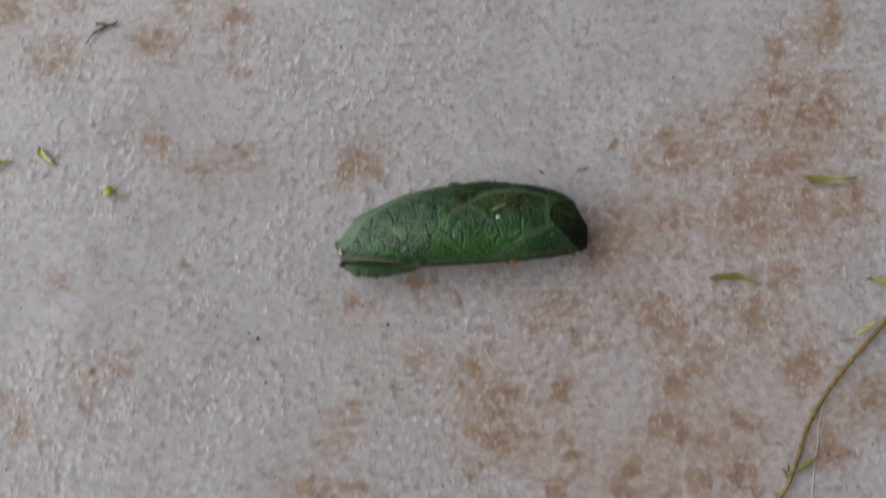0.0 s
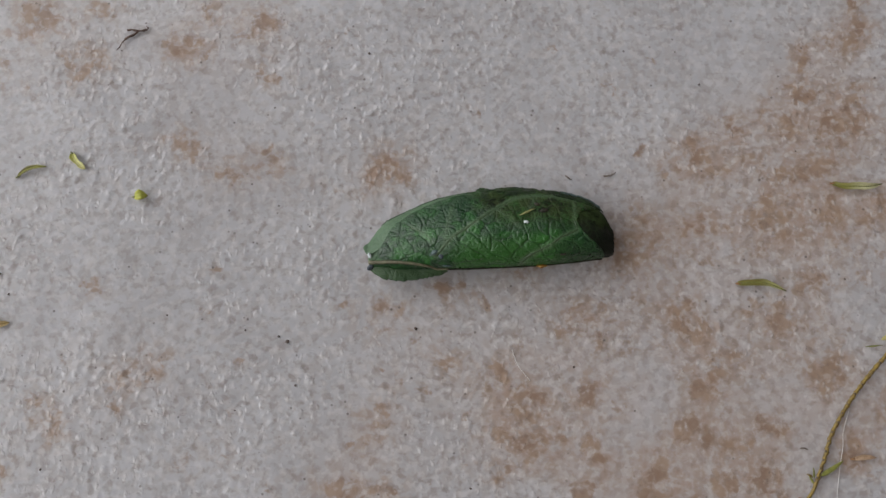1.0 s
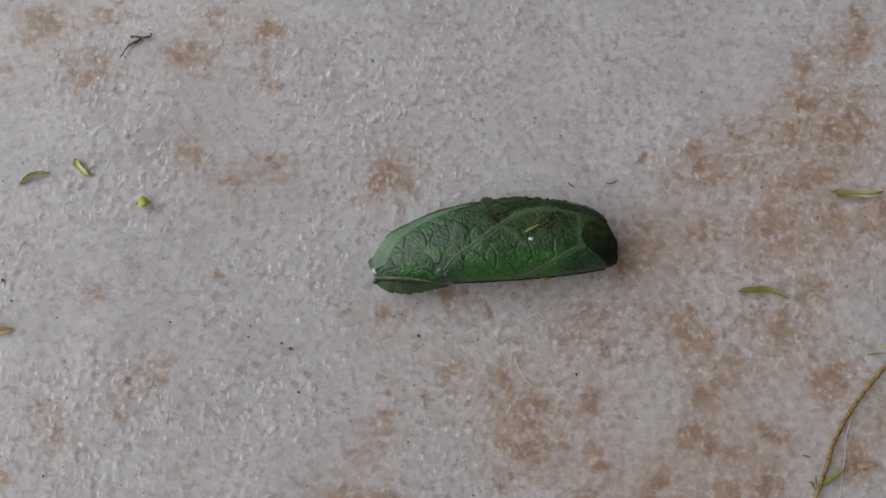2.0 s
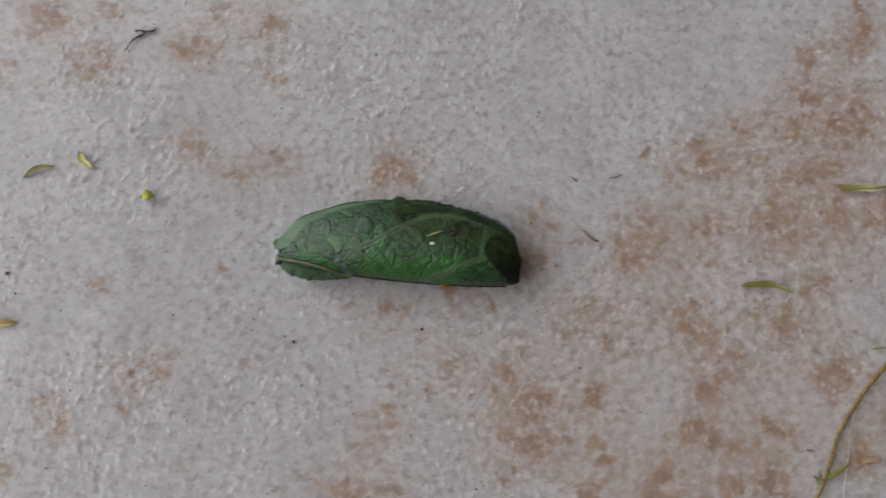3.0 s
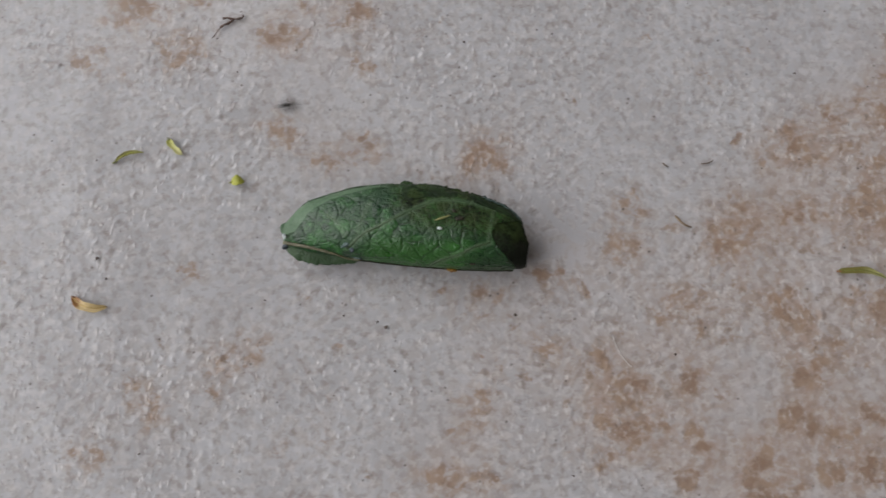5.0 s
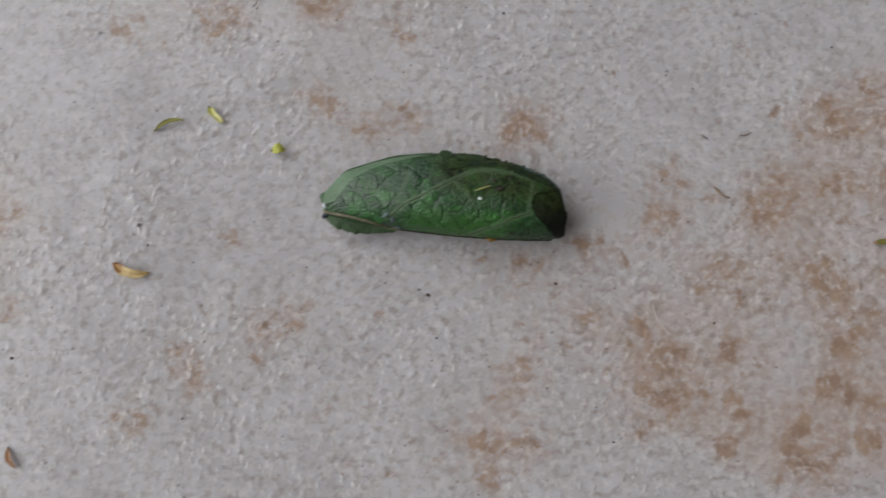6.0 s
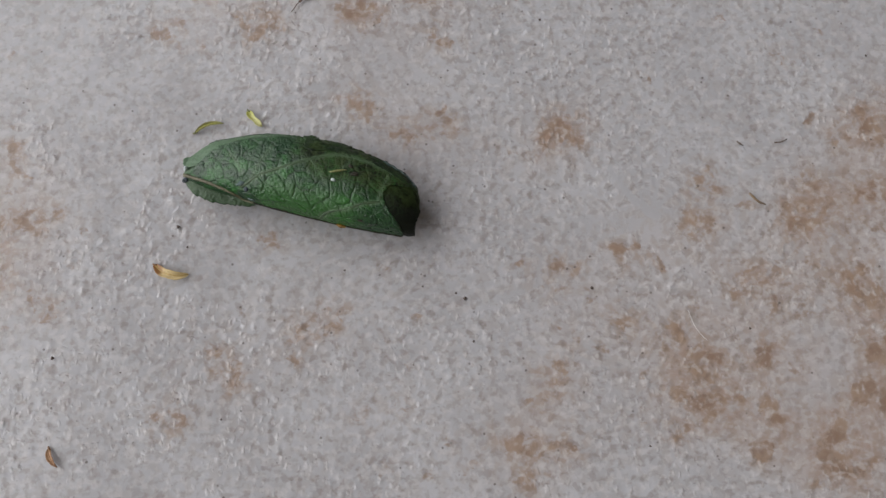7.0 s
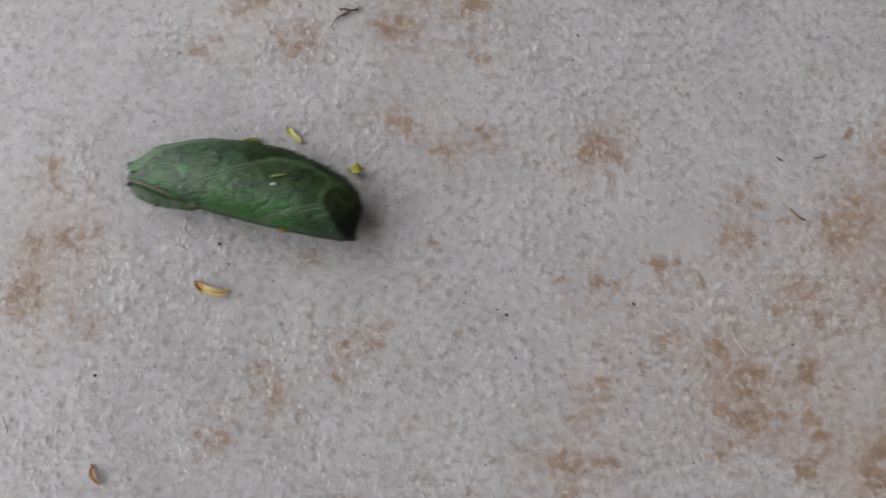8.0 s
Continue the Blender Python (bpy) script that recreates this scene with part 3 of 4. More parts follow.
    me.vertices.add(len(verts)), me.loops.add(4 * len(faces)), me.polygons.add(len(faces))
    me.vertices.foreach_set("co", verts.ravel())
    me.loops.foreach_set("vertex_index", faces.ravel().astype(np.int32))
    me.polygons.foreach_set("loop_start", np.arange(0, 4 * len(faces), 4, dtype=np.int32))
    me.polygons.foreach_set("use_smooth", np.ones(len(faces), dtype=bool))
    me.update(calc_edges=True)
    for name, values in (("stain", stain), ("blush", blush), ("flush", flush), ("worn", worn)):
        me.attributes.new(name, "FLOAT", "POINT").data.foreach_set("value", values.ravel().astype(np.float32))
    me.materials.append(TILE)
    return tagged(new("floor", me), "pale grey glazed stone tile floor with rusty stains", "floor", kind="structure")


def box_wall(name, lo, hi, label):
    bm = bmesh.new()
    bmesh.ops.create_cube(bm, size=1, matrix=Matrix.Translation([(p + q) / 2 for p, q in zip(lo, hi)]) @ Matrix.Diagonal([q - p for p, q in zip(lo, hi)] + [1]))
    me = bpy.data.meshes.new(name)
    bm.to_mesh(me)
    bm.free()
    me.materials.append(PLASTER)
    return tagged(new(name, me), label, "wall" if "wall" in name else "ceiling", kind="structure")


def light_blockers():
    # unseen walls and slab, added only to block sky light and bounce some back
    box_wall("blocker_wall_east", (2.0, -0.65, -0.05), (2.15, 2.6, 2.6), "unseen plaster wall added to block and bounce light")
    box_wall("blocker_wall_south", (-0.4, -0.65, -0.05), (2.0, -0.5, 2.6), "unseen plaster wall added behind the camera to cut light from there")
    box_wall("blocker_wall_north", (0.7, 2.0, -0.05), (2.0, 2.15, 2.6), "unseen plaster wall added to block and bounce light")
    box_wall("ceiling", (-1.4, -0.65, 2.6), (2.15, 1.2, 2.75), "unseen ceiling slab added to block overhead light")


# ---- the rolled leaf ----
MM = 0.001
TOP_X = (-23.6, -21.4, -16.8, -12.8, -8.8, -1.5, 5.8, 10.7, 15.7, 20.8, 22.6, 23.7)
TOP_Y = (-1.0, 2.2, 5.0, 6.6, 7.75, 8.65, 8.85, 8.2, 7.15, 4.9, 3.2, 0.3)
LOW_X = (-23.6, -19.0, -7.3, 5.4, 10.0, 16.0, 20.8, 23.0, 23.7)
LOW_Y = (-5.8, -6.5, -7.2, -7.25, -7.1, -6.7, -6.2, -5.9, -5.5)
TALL_X = (-23.6, -16.0, -8.0, 5.0, 15.0, 21.0, 23.7)
TALL_Z = (4.0, 8.0, 10.6, 11.5, 10.6, 8.4, 5.8)
LIFT_X = (-23.6, -16.0, -6.0, 10.0, 18.0, 23.7)
LIFT_Z = (2.2, 0.9, 0.1, 0.0, 0.2, 0.9)
LEAN = 0.21  # the outline above was taken along a line that leans back by this much


def on_roll(x, phi, out=0.0):
    """A place on the roll in mm: x along it, phi from its front edge (0) over the top (90) to its back (180)."""
    top, low = glide(x, TOP_X, TOP_Y), glide(x, LOW_X, LOW_Y)
    w, c = (top - low) / 2, (top + low) / 2
    h, lift = glide(x, TALL_X, TALL_Z) / 2, glide(x, LIFT_X, LIFT_Z)
    a = np.radians(phi)
    p = 2 / 2.25
    y = -np.sign(np.cos(a)) * np.abs(np.cos(a)) ** p
    z = np.sign(np.sin(a)) * np.abs(np.sin(a)) ** p
    return x, c + (w + out) * y - LEAN * (h + lift - 5.8), lift + h + (h + out) * z


def phi_at(x, y_seen):
    """The angle at which the roll shows at y_seen over x, as looked at along the leaning line."""
    low, high = np.full(np.shape(x), -8.0), np.full(np.shape(x), 172.0)
    for _ in range(40):
        mid = (low + high) / 2
        _, y, z = on_roll(x, mid)
        below = y + LEAN * (z - 5.8) < y_seen
        low, high = np.where(below, mid, low), np.where(below, high, mid)
    return (low + high) / 2


VEINS = (
    ((-10.6, -5.6), (-9.7, -4.9), (-7.4, -2.5), (-4.8, -0.9), (-2.2, 0.9), (0.9, 3.0), (4.1, 5.0), (6.2, 5.7), (9.5, 5.9), (12.3, 5.8), (14.9, 5.2)),
    ((5.4, -7.3), (7.4, -6.1), (10.6, -4.8), (12.7, -3.4), (14.8, -2.4), (16.3, -1.8)),
    ((14.9, 5.3), (16.5, 4.9), (16.2, 2.8), (15.9, 0.6), (16.2, -1.4)),
    ((-8.7, -3.3), (-8.3, -0.6), (-7.6, 2.0), (-7.0, 4.2)),
    ((1.0, 3.2), (2.4, 2.0), (3.9, 0.6), (5.4, -1.0)),
    ((8.6, 5.7), (8.4, 4.0), (7.6, 2.8)),
    ((-15.0, 0.6), (-12.6, -1.0), (-11.0, -3.0)),
)


def quilt(x, phi, seed):
    """The leaf's domes between its small veins: groove (0 to 1), dome (0 to 1), a value for each dome, and its slant."""
    w = phi * 0.118
    u, v = 0.78 * x + 0.62 * w, -0.62 * x + 0.78 * w
    total = {}
    for key, pa, pb, warp in (("large", 2.5, 4.0, 0.45), ("small", 1.15, 1.4, 0.4)):
        a = u / pa + warp * (lattice(u / 2.2, v / 2.2, seed + 1) - 0.5)
        b = v / pb + warp * (lattice(u / 2.2, v / 2.2, seed + 2) - 0.5)
        i, j = np.floor(a), np.floor(b)
        first, second = np.full(x.shape, 9.0), np.full(x.shape, 9.0)
        pick, slant = np.zeros_like(x), np.zeros_like(x)
        for di in (-1, 0, 1):
            for dj in (-1, 0, 1):
                r = [lattice(i + di, j + dj, seed + 10 + k) for k in range(4)]
                da, db = a - (i + di + 0.15 + 0.7 * r[0]), b - (j + dj + 0.15 + 0.7 * r[1])
                d = np.hypot(da, db)
                closer = d < first
                second = np.where(closer, first, np.minimum(second, d))
                pick = np.where(closer, r[2], pick)
                slant = np.where(closer, (r[2] - 0.5) * da + (r[3] - 0.5) * db, slant)
                first = np.where(closer, d, first)
        total[key] = (second - first, pick, slant)
    gap, pick, slant = total["large"]
    tiny = total["small"][0]
    ease = lambda q: (lambda t: t * t * (3 - 2 * t))(np.clip(q, 0, 1))
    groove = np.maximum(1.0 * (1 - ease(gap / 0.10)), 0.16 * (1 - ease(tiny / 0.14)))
    rise = 0.095 * ease(gap / 0.22) + 0.009 * ease(tiny / 0.5) + 0.24 * slant * ease(gap / 0.15)
    return groove, rise, 0.6 * pick + 0.4 * total["small"][1]


def shell(name, x, phi, out, thick, material, parent, label, veins=(), wrinkle=0.12, seed=0, dome=0.3, olive_shade=1.0):
    """A thin sheet on the roll: arrays x and phi of one shape, out mm off the roll, closed by an inner face and a rim."""
    rows, n = x.shape
    crease = np.zeros_like(x)
    for line in veins[:2]:
        lx, ly = np.array(line).T
        near = np.full(x.shape, 99.0)
        _, yy, zz = on_roll(x, phi)
        for px, py in zip(np.interp(np.linspace(0, len(lx) - 1, 60), np.arange(len(lx)), lx), np.interp(np.linspace(0, len(lx) - 1, 60), np.arange(len(lx)), ly)):
            near = np.minimum(near, np.hypot(x - px, yy + LEAN * (zz - 5.8) - py))
        crease -= 0.06 * np.exp(-near / 0.9)
    groove, rise, patch = quilt(x, phi, 300)
    ripple = crease + dome * (rise - 0.15) + wrinkle * (lattice(x / 2.6, phi / 16, 20 + seed) + 0.6 * lattice(x / 1.1, phi / 7, 30 + seed) - 0.8)
    sides = []
    for off in (out + ripple, out + ripple - thick):
        sides.append(np.stack(on_roll(x, phi, off), -1).reshape(-1, 3) * MM)
    verts = np.concatenate(sides)
    i = (np.arange(rows - 1)[:, None] * n + np.arange(n - 1)).ravel()
    m = rows * n
    faces = [np.c_[i, i + 1, i + n + 1, i + n], np.c_[i + n, i + n + 1, i + 1, i] + m]
    ring = np.r_[np.arange(n - 1), np.arange(rows - 1) * n + n - 1, m - 1 - np.arange(n - 1), (rows - 1 - np.arange(rows - 1)) * n]
    after = np.roll(ring, -1)
    faces.append(np.c_[after, ring, ring + m, after + m])
    ob = mesh_object(name, verts, np.concatenate(faces), material, parent, label)
    mark = np.zeros(m)
    if veins:
        xx, yy, zz = on_roll(x, phi)
        seen = (yy + LEAN * (zz - 5.8)).ravel()
        for line in veins:
            for (ax, ay), (bx, by) in zip(line, line[1:]):
                t = np.clip(((x.ravel() - ax) * (bx - ax) + (seen - ay) * (by - ay)) / ((bx - ax) ** 2 + (by - ay) ** 2), 0, 1)
                d = np.hypot(x.ravel() - ax - t * (bx - ax), seen - ay - t * (by - ay))
                mark = np.maximum(mark, np.clip(1.15 - d / 0.65, 0, 1) * (1.0 if line in veins[:2] else 0.55))
    xx, yy, zz = on_roll(x, phi)
    seen, along = (yy + LEAN * (zz - 5.8)).ravel(), xx.ravel()
    soft = lambda a, lo, hi: (lambda t: t * t * (3 - 2 * t))(np.clip((a - lo) / (hi - lo), 0, 1))
    uneven = 2.2 * (lattice(along / 3.0, seen / 3.0, 50) - 0.5)
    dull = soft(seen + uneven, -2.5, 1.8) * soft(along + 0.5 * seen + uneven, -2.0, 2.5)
    edge = glide(along, (-22.3, -21.4, -19.8, -16.8, -11.9, -6.2, -2.0, 6.0, 14.0), (-5.3, -3.5, -0.7, 2.7, 5.3, 6.9, 7.8, 8.6, 7.4))
    bloom = np.exp(-(np.clip(edge - seen + 0.8 * (lattice(along / 2.0, seen / 2.0, 51) - 0.5), 0, 99) / 1.5) ** 2) * (1 - soft(along, -3.0, 5.0))
    # shade of the crest notch, painted as a dark wedge
    notch_shade = 1.25 * np.exp(-(np.where(along < 0.8, along - 0.8, (along - 0.8) / 2.6) / 1.2) ** 2 - ((seen - 6.9) / 2.1) ** 2) * (along > -2.2)
    front_lit = soft(-seen + uneven, 1.0, 4.5) * soft(along + uneven, -9.0, -4.0) * (1 - soft(along, 8.0, 16.0))
    for key, value in (("vein", mark), ("dull", np.maximum(olive_shade * dull, np.minimum(notch_shade, 1.0))), ("front_lit", front_lit), ("bloom", bloom), ("net", groove.ravel() * min(1.0, dome)), ("cell", patch.ravel())):
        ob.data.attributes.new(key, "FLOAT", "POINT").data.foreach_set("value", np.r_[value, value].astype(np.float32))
    return ob


def grid(left, right, low, high, nx=150, ny=90):
    """Arrays x, phi for a sheet between two edges x = left(v), right(v) and two edges phi = low(x), high(x), v from 0 to 1."""
    s, v = np.meshgrid(np.linspace(0, 1, nx), np.linspace(0, 1, ny))
    x = left(v) * (1 - s) + right(v) * s
    return x, low(x) * (1 - v) + high(x) * v


def teeth(x, size, pitch, seed):
    """A toothed, uneven margin."""
    along = x / pitch + 1.1 * lattice(x / (1.6 * pitch), x * 0 + 0.5, seed + 5)
    saw = along % 1.0
    tooth = np.where(saw < 0.82, saw / 0.82, (1 - saw) / 0.18) * (0.35 + 0.65 * lattice(np.floor(along), x * 0 + 0.5, seed + 6))
    return size * (0.8 * tooth + 0.9 * lattice(x / 1.7, x * 0 + 0.5, seed) + 0.35 * lattice(x / 0.45, x * 0 + 0.5, seed + 7) - 0.95)


def leaf_roll():
    leaf = tagged(new("rolled_leaf"), "green leaf rolled into a closed cigar lying on the tile", "leaf")
    # inner, paler layers that close the tube
    s, v = np.meshgrid(np.linspace(-23.5, 22.9, 160), np.linspace(-96, 264, 73))
    shell("inner_roll", s + teeth(v / 6, 0.25, 1.0, 60) * (s < -22), v, -0.45, 0.2, PALE, leaf, "pale green inner layers of the roll", wrinkle=0.1, seed=1)
    # outer wrap, its slanting left margin from the front edge up to the notch on the crest
    def margin(points):
        px, py = np.array(points).T
        at = (phi_at(px, py) + 14.0) / 164.0
        return lambda v: glide(v, np.r_[0.0, at, 1.0], np.r_[px[0] - 0.3, px, px[-1] + 0.3])
    wrap_left = margin(((-22.3, -5.3), (-21.4, -3.5), (-19.8, -0.7), (-16.8, 2.7), (-11.9, 5.3), (-6.2, 6.9), (-2.0, 7.8)))
    wrap_edge = margin(((21.6, -5.8), (20.2, -4.5), (18.2, -2.9), (16.8, -1.2), (16.5, 0.7), (17.2, 2.2), (19.6, 3.1)))
    wrap_right = lambda v: wrap_edge(v) + 0.30 * (lattice(v * 60, v * 0 + 0.5, 77) - 0.5) + 0.45 * (lattice(v * 22, v * 0 + 0.5, 78) - 0.5)
    x, phi = grid(wrap_left, wrap_right, lambda x: x * 0 - 14.0, lambda x: x * 0 + 150.0, 330, 220)
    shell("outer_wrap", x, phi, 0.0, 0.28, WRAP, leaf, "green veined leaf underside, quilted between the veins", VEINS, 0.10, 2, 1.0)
    # under side that the wrap runs into
    s, v = np.meshgrid(np.linspace(-21.0, 21.5, 100), np.linspace(150, 340, 50))
    shell("back_wrap", s, v, -0.05, 0.25, FLAP, leaf, "dull green back of the roll", wrinkle=0.2, seed=3)
    # darker flap over the crest, from the notch to the dark end
    def flap_low(x):
        return phi_at(x, glide(x, (-2.2, -1.2, 0.2, 2.2, 4.4, 7.0, 10.0, 13.0, 16.0, 19.0, 22.0), (6.3, 5.5, 5.1, 5.5, 6.2, 6.6, 6.4, 5.8, 5.0, 4.0, 3.2)))
    x, phi = grid(lambda v: -1.5 - 0.5 * v + 0.3 * np.sin(v * 9) + 0.25 * np.sin(v * 23), lambda v: 22.4 - 0.4 * v, flap_low, lambda x: 158 + 3 * teeth(x, 1.0, 1.3, 70), 150, 50)
    rise = np.linspace(0.04, 0.12, 50)[:, None] + 0.16 * np.clip(1 - (x + 1.9) / 3.0, 0, 1)
    shell("crest_flap", x, phi, rise, 0.25, FLAP, leaf, "dark olive leaf flap with a toothed margin", wrinkle=0.35, seed=4, dome=0.7, olive_shade=0.35)
    # the margin of the flap stands up along the crest as a row of small teeth
    s, v = np.meshgrid(np.linspace(-2.0, 21.0, 300), np.linspace(0, 1, 5))
    shell("toothed_margin", s, 148 + 16 * v, 0.0 + v * (0.2 + 0.45 * np.exp(-((s + 0.9) / 1.0) ** 2) + 0.38 * teeth(s + 1.3 * np.sin(1.1 * s), 1.0, 1.6, 71) + 0.6 * (lattice(s / 0.35, s * 0 + 0.5, 80) - 0.5)), 0.15, FLAP, leaf, "toothed leaf margin", wrinkle=0.25, seed=5)
    s, v = np.meshgrid(np.linspace(-22.5, -2.0, 260), np.linspace(0, 1, 5))
    shell("toothed_margin", s, 146 + 18 * v, -0.25 + v * (0.1 + 0.36 * teeth(s + 1.4 * np.sin(0.9 * s), 1.0, 1.9, 75) + 0.55 * (lattice(s / 0.35, s * 0 + 0.5, 79) - 0.5)), 0.15, FRINGE, leaf, "toothed leaf margin", wrinkle=0.2, seed=8)
    # pale fold beside the slanting margin, with its own fringed edge
    x, phi = grid(lambda v: -23.4 - 1.0 * np.sin(np.pi * v) + 0.25 * (lattice(v * 26, v * 0 + 0.5, 95) - 0.5), lambda v: glide(v, (0, 0.5, 1.0), (-16.0, -8.0, 0.5)), lambda x: phi_at(x, glide(x, (-23.4, -20.0, -15.0, -8.0, 0.5), (-4.2, -2.6, 1.6, 5.6, 7.6))), lambda x: 150 + 3 * teeth(x, 1.0, 1.5, 72), 120, 40)
    shell("pale_fold", x, phi, -0.16, 0.2, PALE, leaf, "pale green fold of the leaf", wrinkle=0.12, seed=6)
    # dark end that closes the tube
    s, v = np.meshgrid(np.linspace(14.5, 23.6, 60), np.linspace(-16, 128, 60))
    bulge = 23.75 + 0.35 * teeth(v / 5, 1.0, 1.0, 73) + 0.4 * (lattice(v / 2.6, v * 0 + 0.5, 81) - 0.5)
    shell("dark_end", 14.5 + (s - 14.5) / 9.1 * (bulge - 14.5), v, -0.30, 0.25, DARK, leaf, "dark green leaf face closing the end of the roll", VEINS[1:2], 0.12, 7)
    # midrib and the lobe below it
    k = np.linspace(0, 1, 40)
    rx = -23.4 + k * 15.2
    ry = glide(k, (0, 0.35, 0.75, 1.0), (-5.4, -5.9, -6.9, -7.7))
    px, py, pz = on_roll(rx, phi_at(rx, ry), 0.0)
    v, f = tube(np.c_[px, py, pz] * MM, (0.38 - 0.14 * k) * MM)
    mesh_object("midrib", v, f, RIB, leaf, "brownish midrib")
    s, v = np.meshgrid(np.linspace(-23.4, -8.4, 90), np.linspace(0, 1, 24))
    u = (s + 23.4) / 15.0
    drop = glide(u, (0, 0.12, 0.3, 0.55, 0.85, 1.0), (1.3, 2.7, 3.3, 2.8, 1.3, 0.2)) 
    edge = glide(s, (-23.4, -18.0, -12.0, -8.2), (-5.6, -6.1, -6.9, -7.7)) + 0.35
    lift = glide(s, LIFT_X, LIFT_Z) + 0.22 * glide(s, TALL_X, TALL_Z)
    base = edge + 0.7
    sheets = []
    for off in (0.0, -0.25):
        yy = base - drop * v - 0.5 * teeth(s + 0.6 * np.sin(s), 1.0, 1.4, 74) * v**8 + 0.12 * (lattice(s / 1.4, v * 3, 40) - 0.5)
        zz = lift + 1.5 - 0.4 * v - 0.9 * v * v + off + 0.25 * (lattice(s / 2.0, v * 2, 41) - 0.5)
        sheets.append(np.stack([s, yy, zz], -1).reshape(-1, 3) * MM)
    n, rows = s.shape[1], s.shape[0]
    i = (np.arange(rows - 1)[:, None] * n + np.arange(n - 1)).ravel()
    m = rows * n
    ring = np.r_[np.arange(n - 1), np.arange(rows - 1) * n + n - 1, m - 1 - np.arange(n - 1), (rows - 1 - np.arange(rows - 1)) * n]
    after = np.roll(ring, -1)
    faces = np.concatenate([np.c_[i + n, i + n + 1, i + 1, i], np.c_[i, i + 1, i + n + 1, i + n] + m, np.c_[ring, after, after + m, ring + m]])
    lobe = mesh_object("lower_lobe", np.concatenate(sheets), faces, PALE_LOBE, leaf, "green lobe of the leaf below the midrib")
    for key in ("vein", "dull", "front_lit", "bloom", "net", "cell"):
        lobe.data.attributes.new(key, "FLOAT", "POINT")
    # dark dried margin along the lower edge of the wrap
    k = np.linspace(0, 1, 120)
    mx = -8.6 + 30.0 * k
    px, py, pz = on_roll(mx, -9 + 3 * (lattice(mx / 1.4, mx * 0 + 0.5, 90) - 0.5), 0.08 * lattice(mx / 0.6, mx * 0 + 0.5, 91))
    v, f = tube(np.c_[px, py, pz] * MM, (0.10 + 0.12 * lattice(mx / 0.9, mx * 0 + 0.5, 92)) * MM, 7)
    mesh_object("dried_margin", v, f, MARGIN, leaf, "thin dark dried margin of the leaf")
    # raised veins
    for number, line in enumerate(VEINS):
        k = np.linspace(0, 1, 8 * len(line))
        lx, ly = np.array(line).T
        at = np.linspace(0, 1, len(line))
        vx, vy = glide(k, at, lx), glide(k, at, ly)
        thick = 0.42 if number < 2 else (0.32 if number == 2 else 0.14)
        px, py, pz = on_roll(vx, phi_at(vx, vy), -0.05 - 0.88 * thick * (1 - 0.5 * k))
        v, f = tube(np.c_[px, py, pz] * MM, (thick * (1 - 0.5 * k)) * MM, 10)
        mesh_object("vein", v, f, VEIN, leaf)
    # small scraps that stick to it
    def blob(name, x, y, rx, ry, rz, turn, material, label, out=0.1):
        bm = bmesh.new()
        bmesh.ops.create_icosphere(bm, subdivisions=3, radius=1)
        c = on_roll(np.array([x]), phi_at(np.array([x]), np.array([y])), out)
        for vert in bm.verts:
            vert.co *= 1 + 0.5 * noise.noise(vert.co * 1.7 + Vector((x, y, 0)))
        bm.transform(Matrix.Translation([float(q[0]) * MM for q in c]) @ pose(0, 0, 0, 0, 0, turn) @ Matrix.Diagonal((rx * MM, ry * MM, rz * MM, 1)))
        part(name, bm, material, leaf, label)
    blob("white_egg", 6.7, -0.06, 0.46, 0.30, 0.25, -8, SILK, "tiny white egg")
    blob("straw_fibre", 6.9, 1.9, 1.7, 0.18, 0.15, 24, STRAW_DULL, "thin straw-coloured fibre", 0.2)
    blob("frass", 10.2, 2.2, 0.8, 0.42, 0.25, 20, SMEAR, "black frass smear")
    blob("frass", 9.0, 3.6, 0.5, 0.3, 0.2, -30, SMEAR, "black frass smear")
    blob("frass", 13.4, -6.0, 0.5, 0.22, 0.15, 0, SMEAR, "black frass smear")
    blob("silk_patch", -8.6, -7.0, 0.9, 0.25, 0.12, -10, SILK_BLUE, "bluish silk fastening", 0.0)
    blob("silk_patch", -10.6, -4.8, 1.0, 0.45, 0.2, 42, SILK_BLUE, "bluish silk fastening", -0.12)
    blob("silk_patch", -9.5, -5.6, 0.45, 0.6, 0.15, 10, SMEAR_BLUE, "dark bluish silk knot", -0.02)
    blob("silk_tip", -23.2, -4.2, 0.3, 0.6, 0.25, 20, SILK, "white silk at the tip", 0.1)
    blob("silk_patch", -23.2, -6.6, 0.7, 0.55, 0.4, 30, SMEAR_BLUE, "dark bluish tip", 0.1)
    for x in (15.2, 16.8, 18.3, 19.8, 21.0):
        blob("silk_strand", x, float(glide(x, TOP_X, TOP_Y)) - 0.35, 1.0, 0.2, 0.2, -24 - 3 * (x - 15), SILK_BLUE, "bluish silk strand", 0.12)
    blob("petal_scrap", 9.6, -7.4, 1.0, 0.35, 0.25, -4, SCRAP, "orange petal scrap under the roll", 0.25)
    return leaf


PALE_LOBE = leaf_material("leaf_lobe_green", (0.056, 0.110, 0.042), (0.028, 0.066, 0.025), (0.015, 0.035, 0.014), 0.45, 420, 0.6)
STRAW_DULL = plain_material("dull_straw_fibre", (0.30, 0.30, 0.11), (0.20, 0.21, 0.08), 900, 0.5)
SILK_BLUE = plain_material("bluish_silk", (0.115, 0.170, 0.165), (0.035, 0.065, 0.060), 2200, 0.45)
SMEAR_BLUE = plain_material("blue_black_tip", (0.03, 0.04, 0.05), (0.07, 0.09, 0.11), 2500, 0.5)


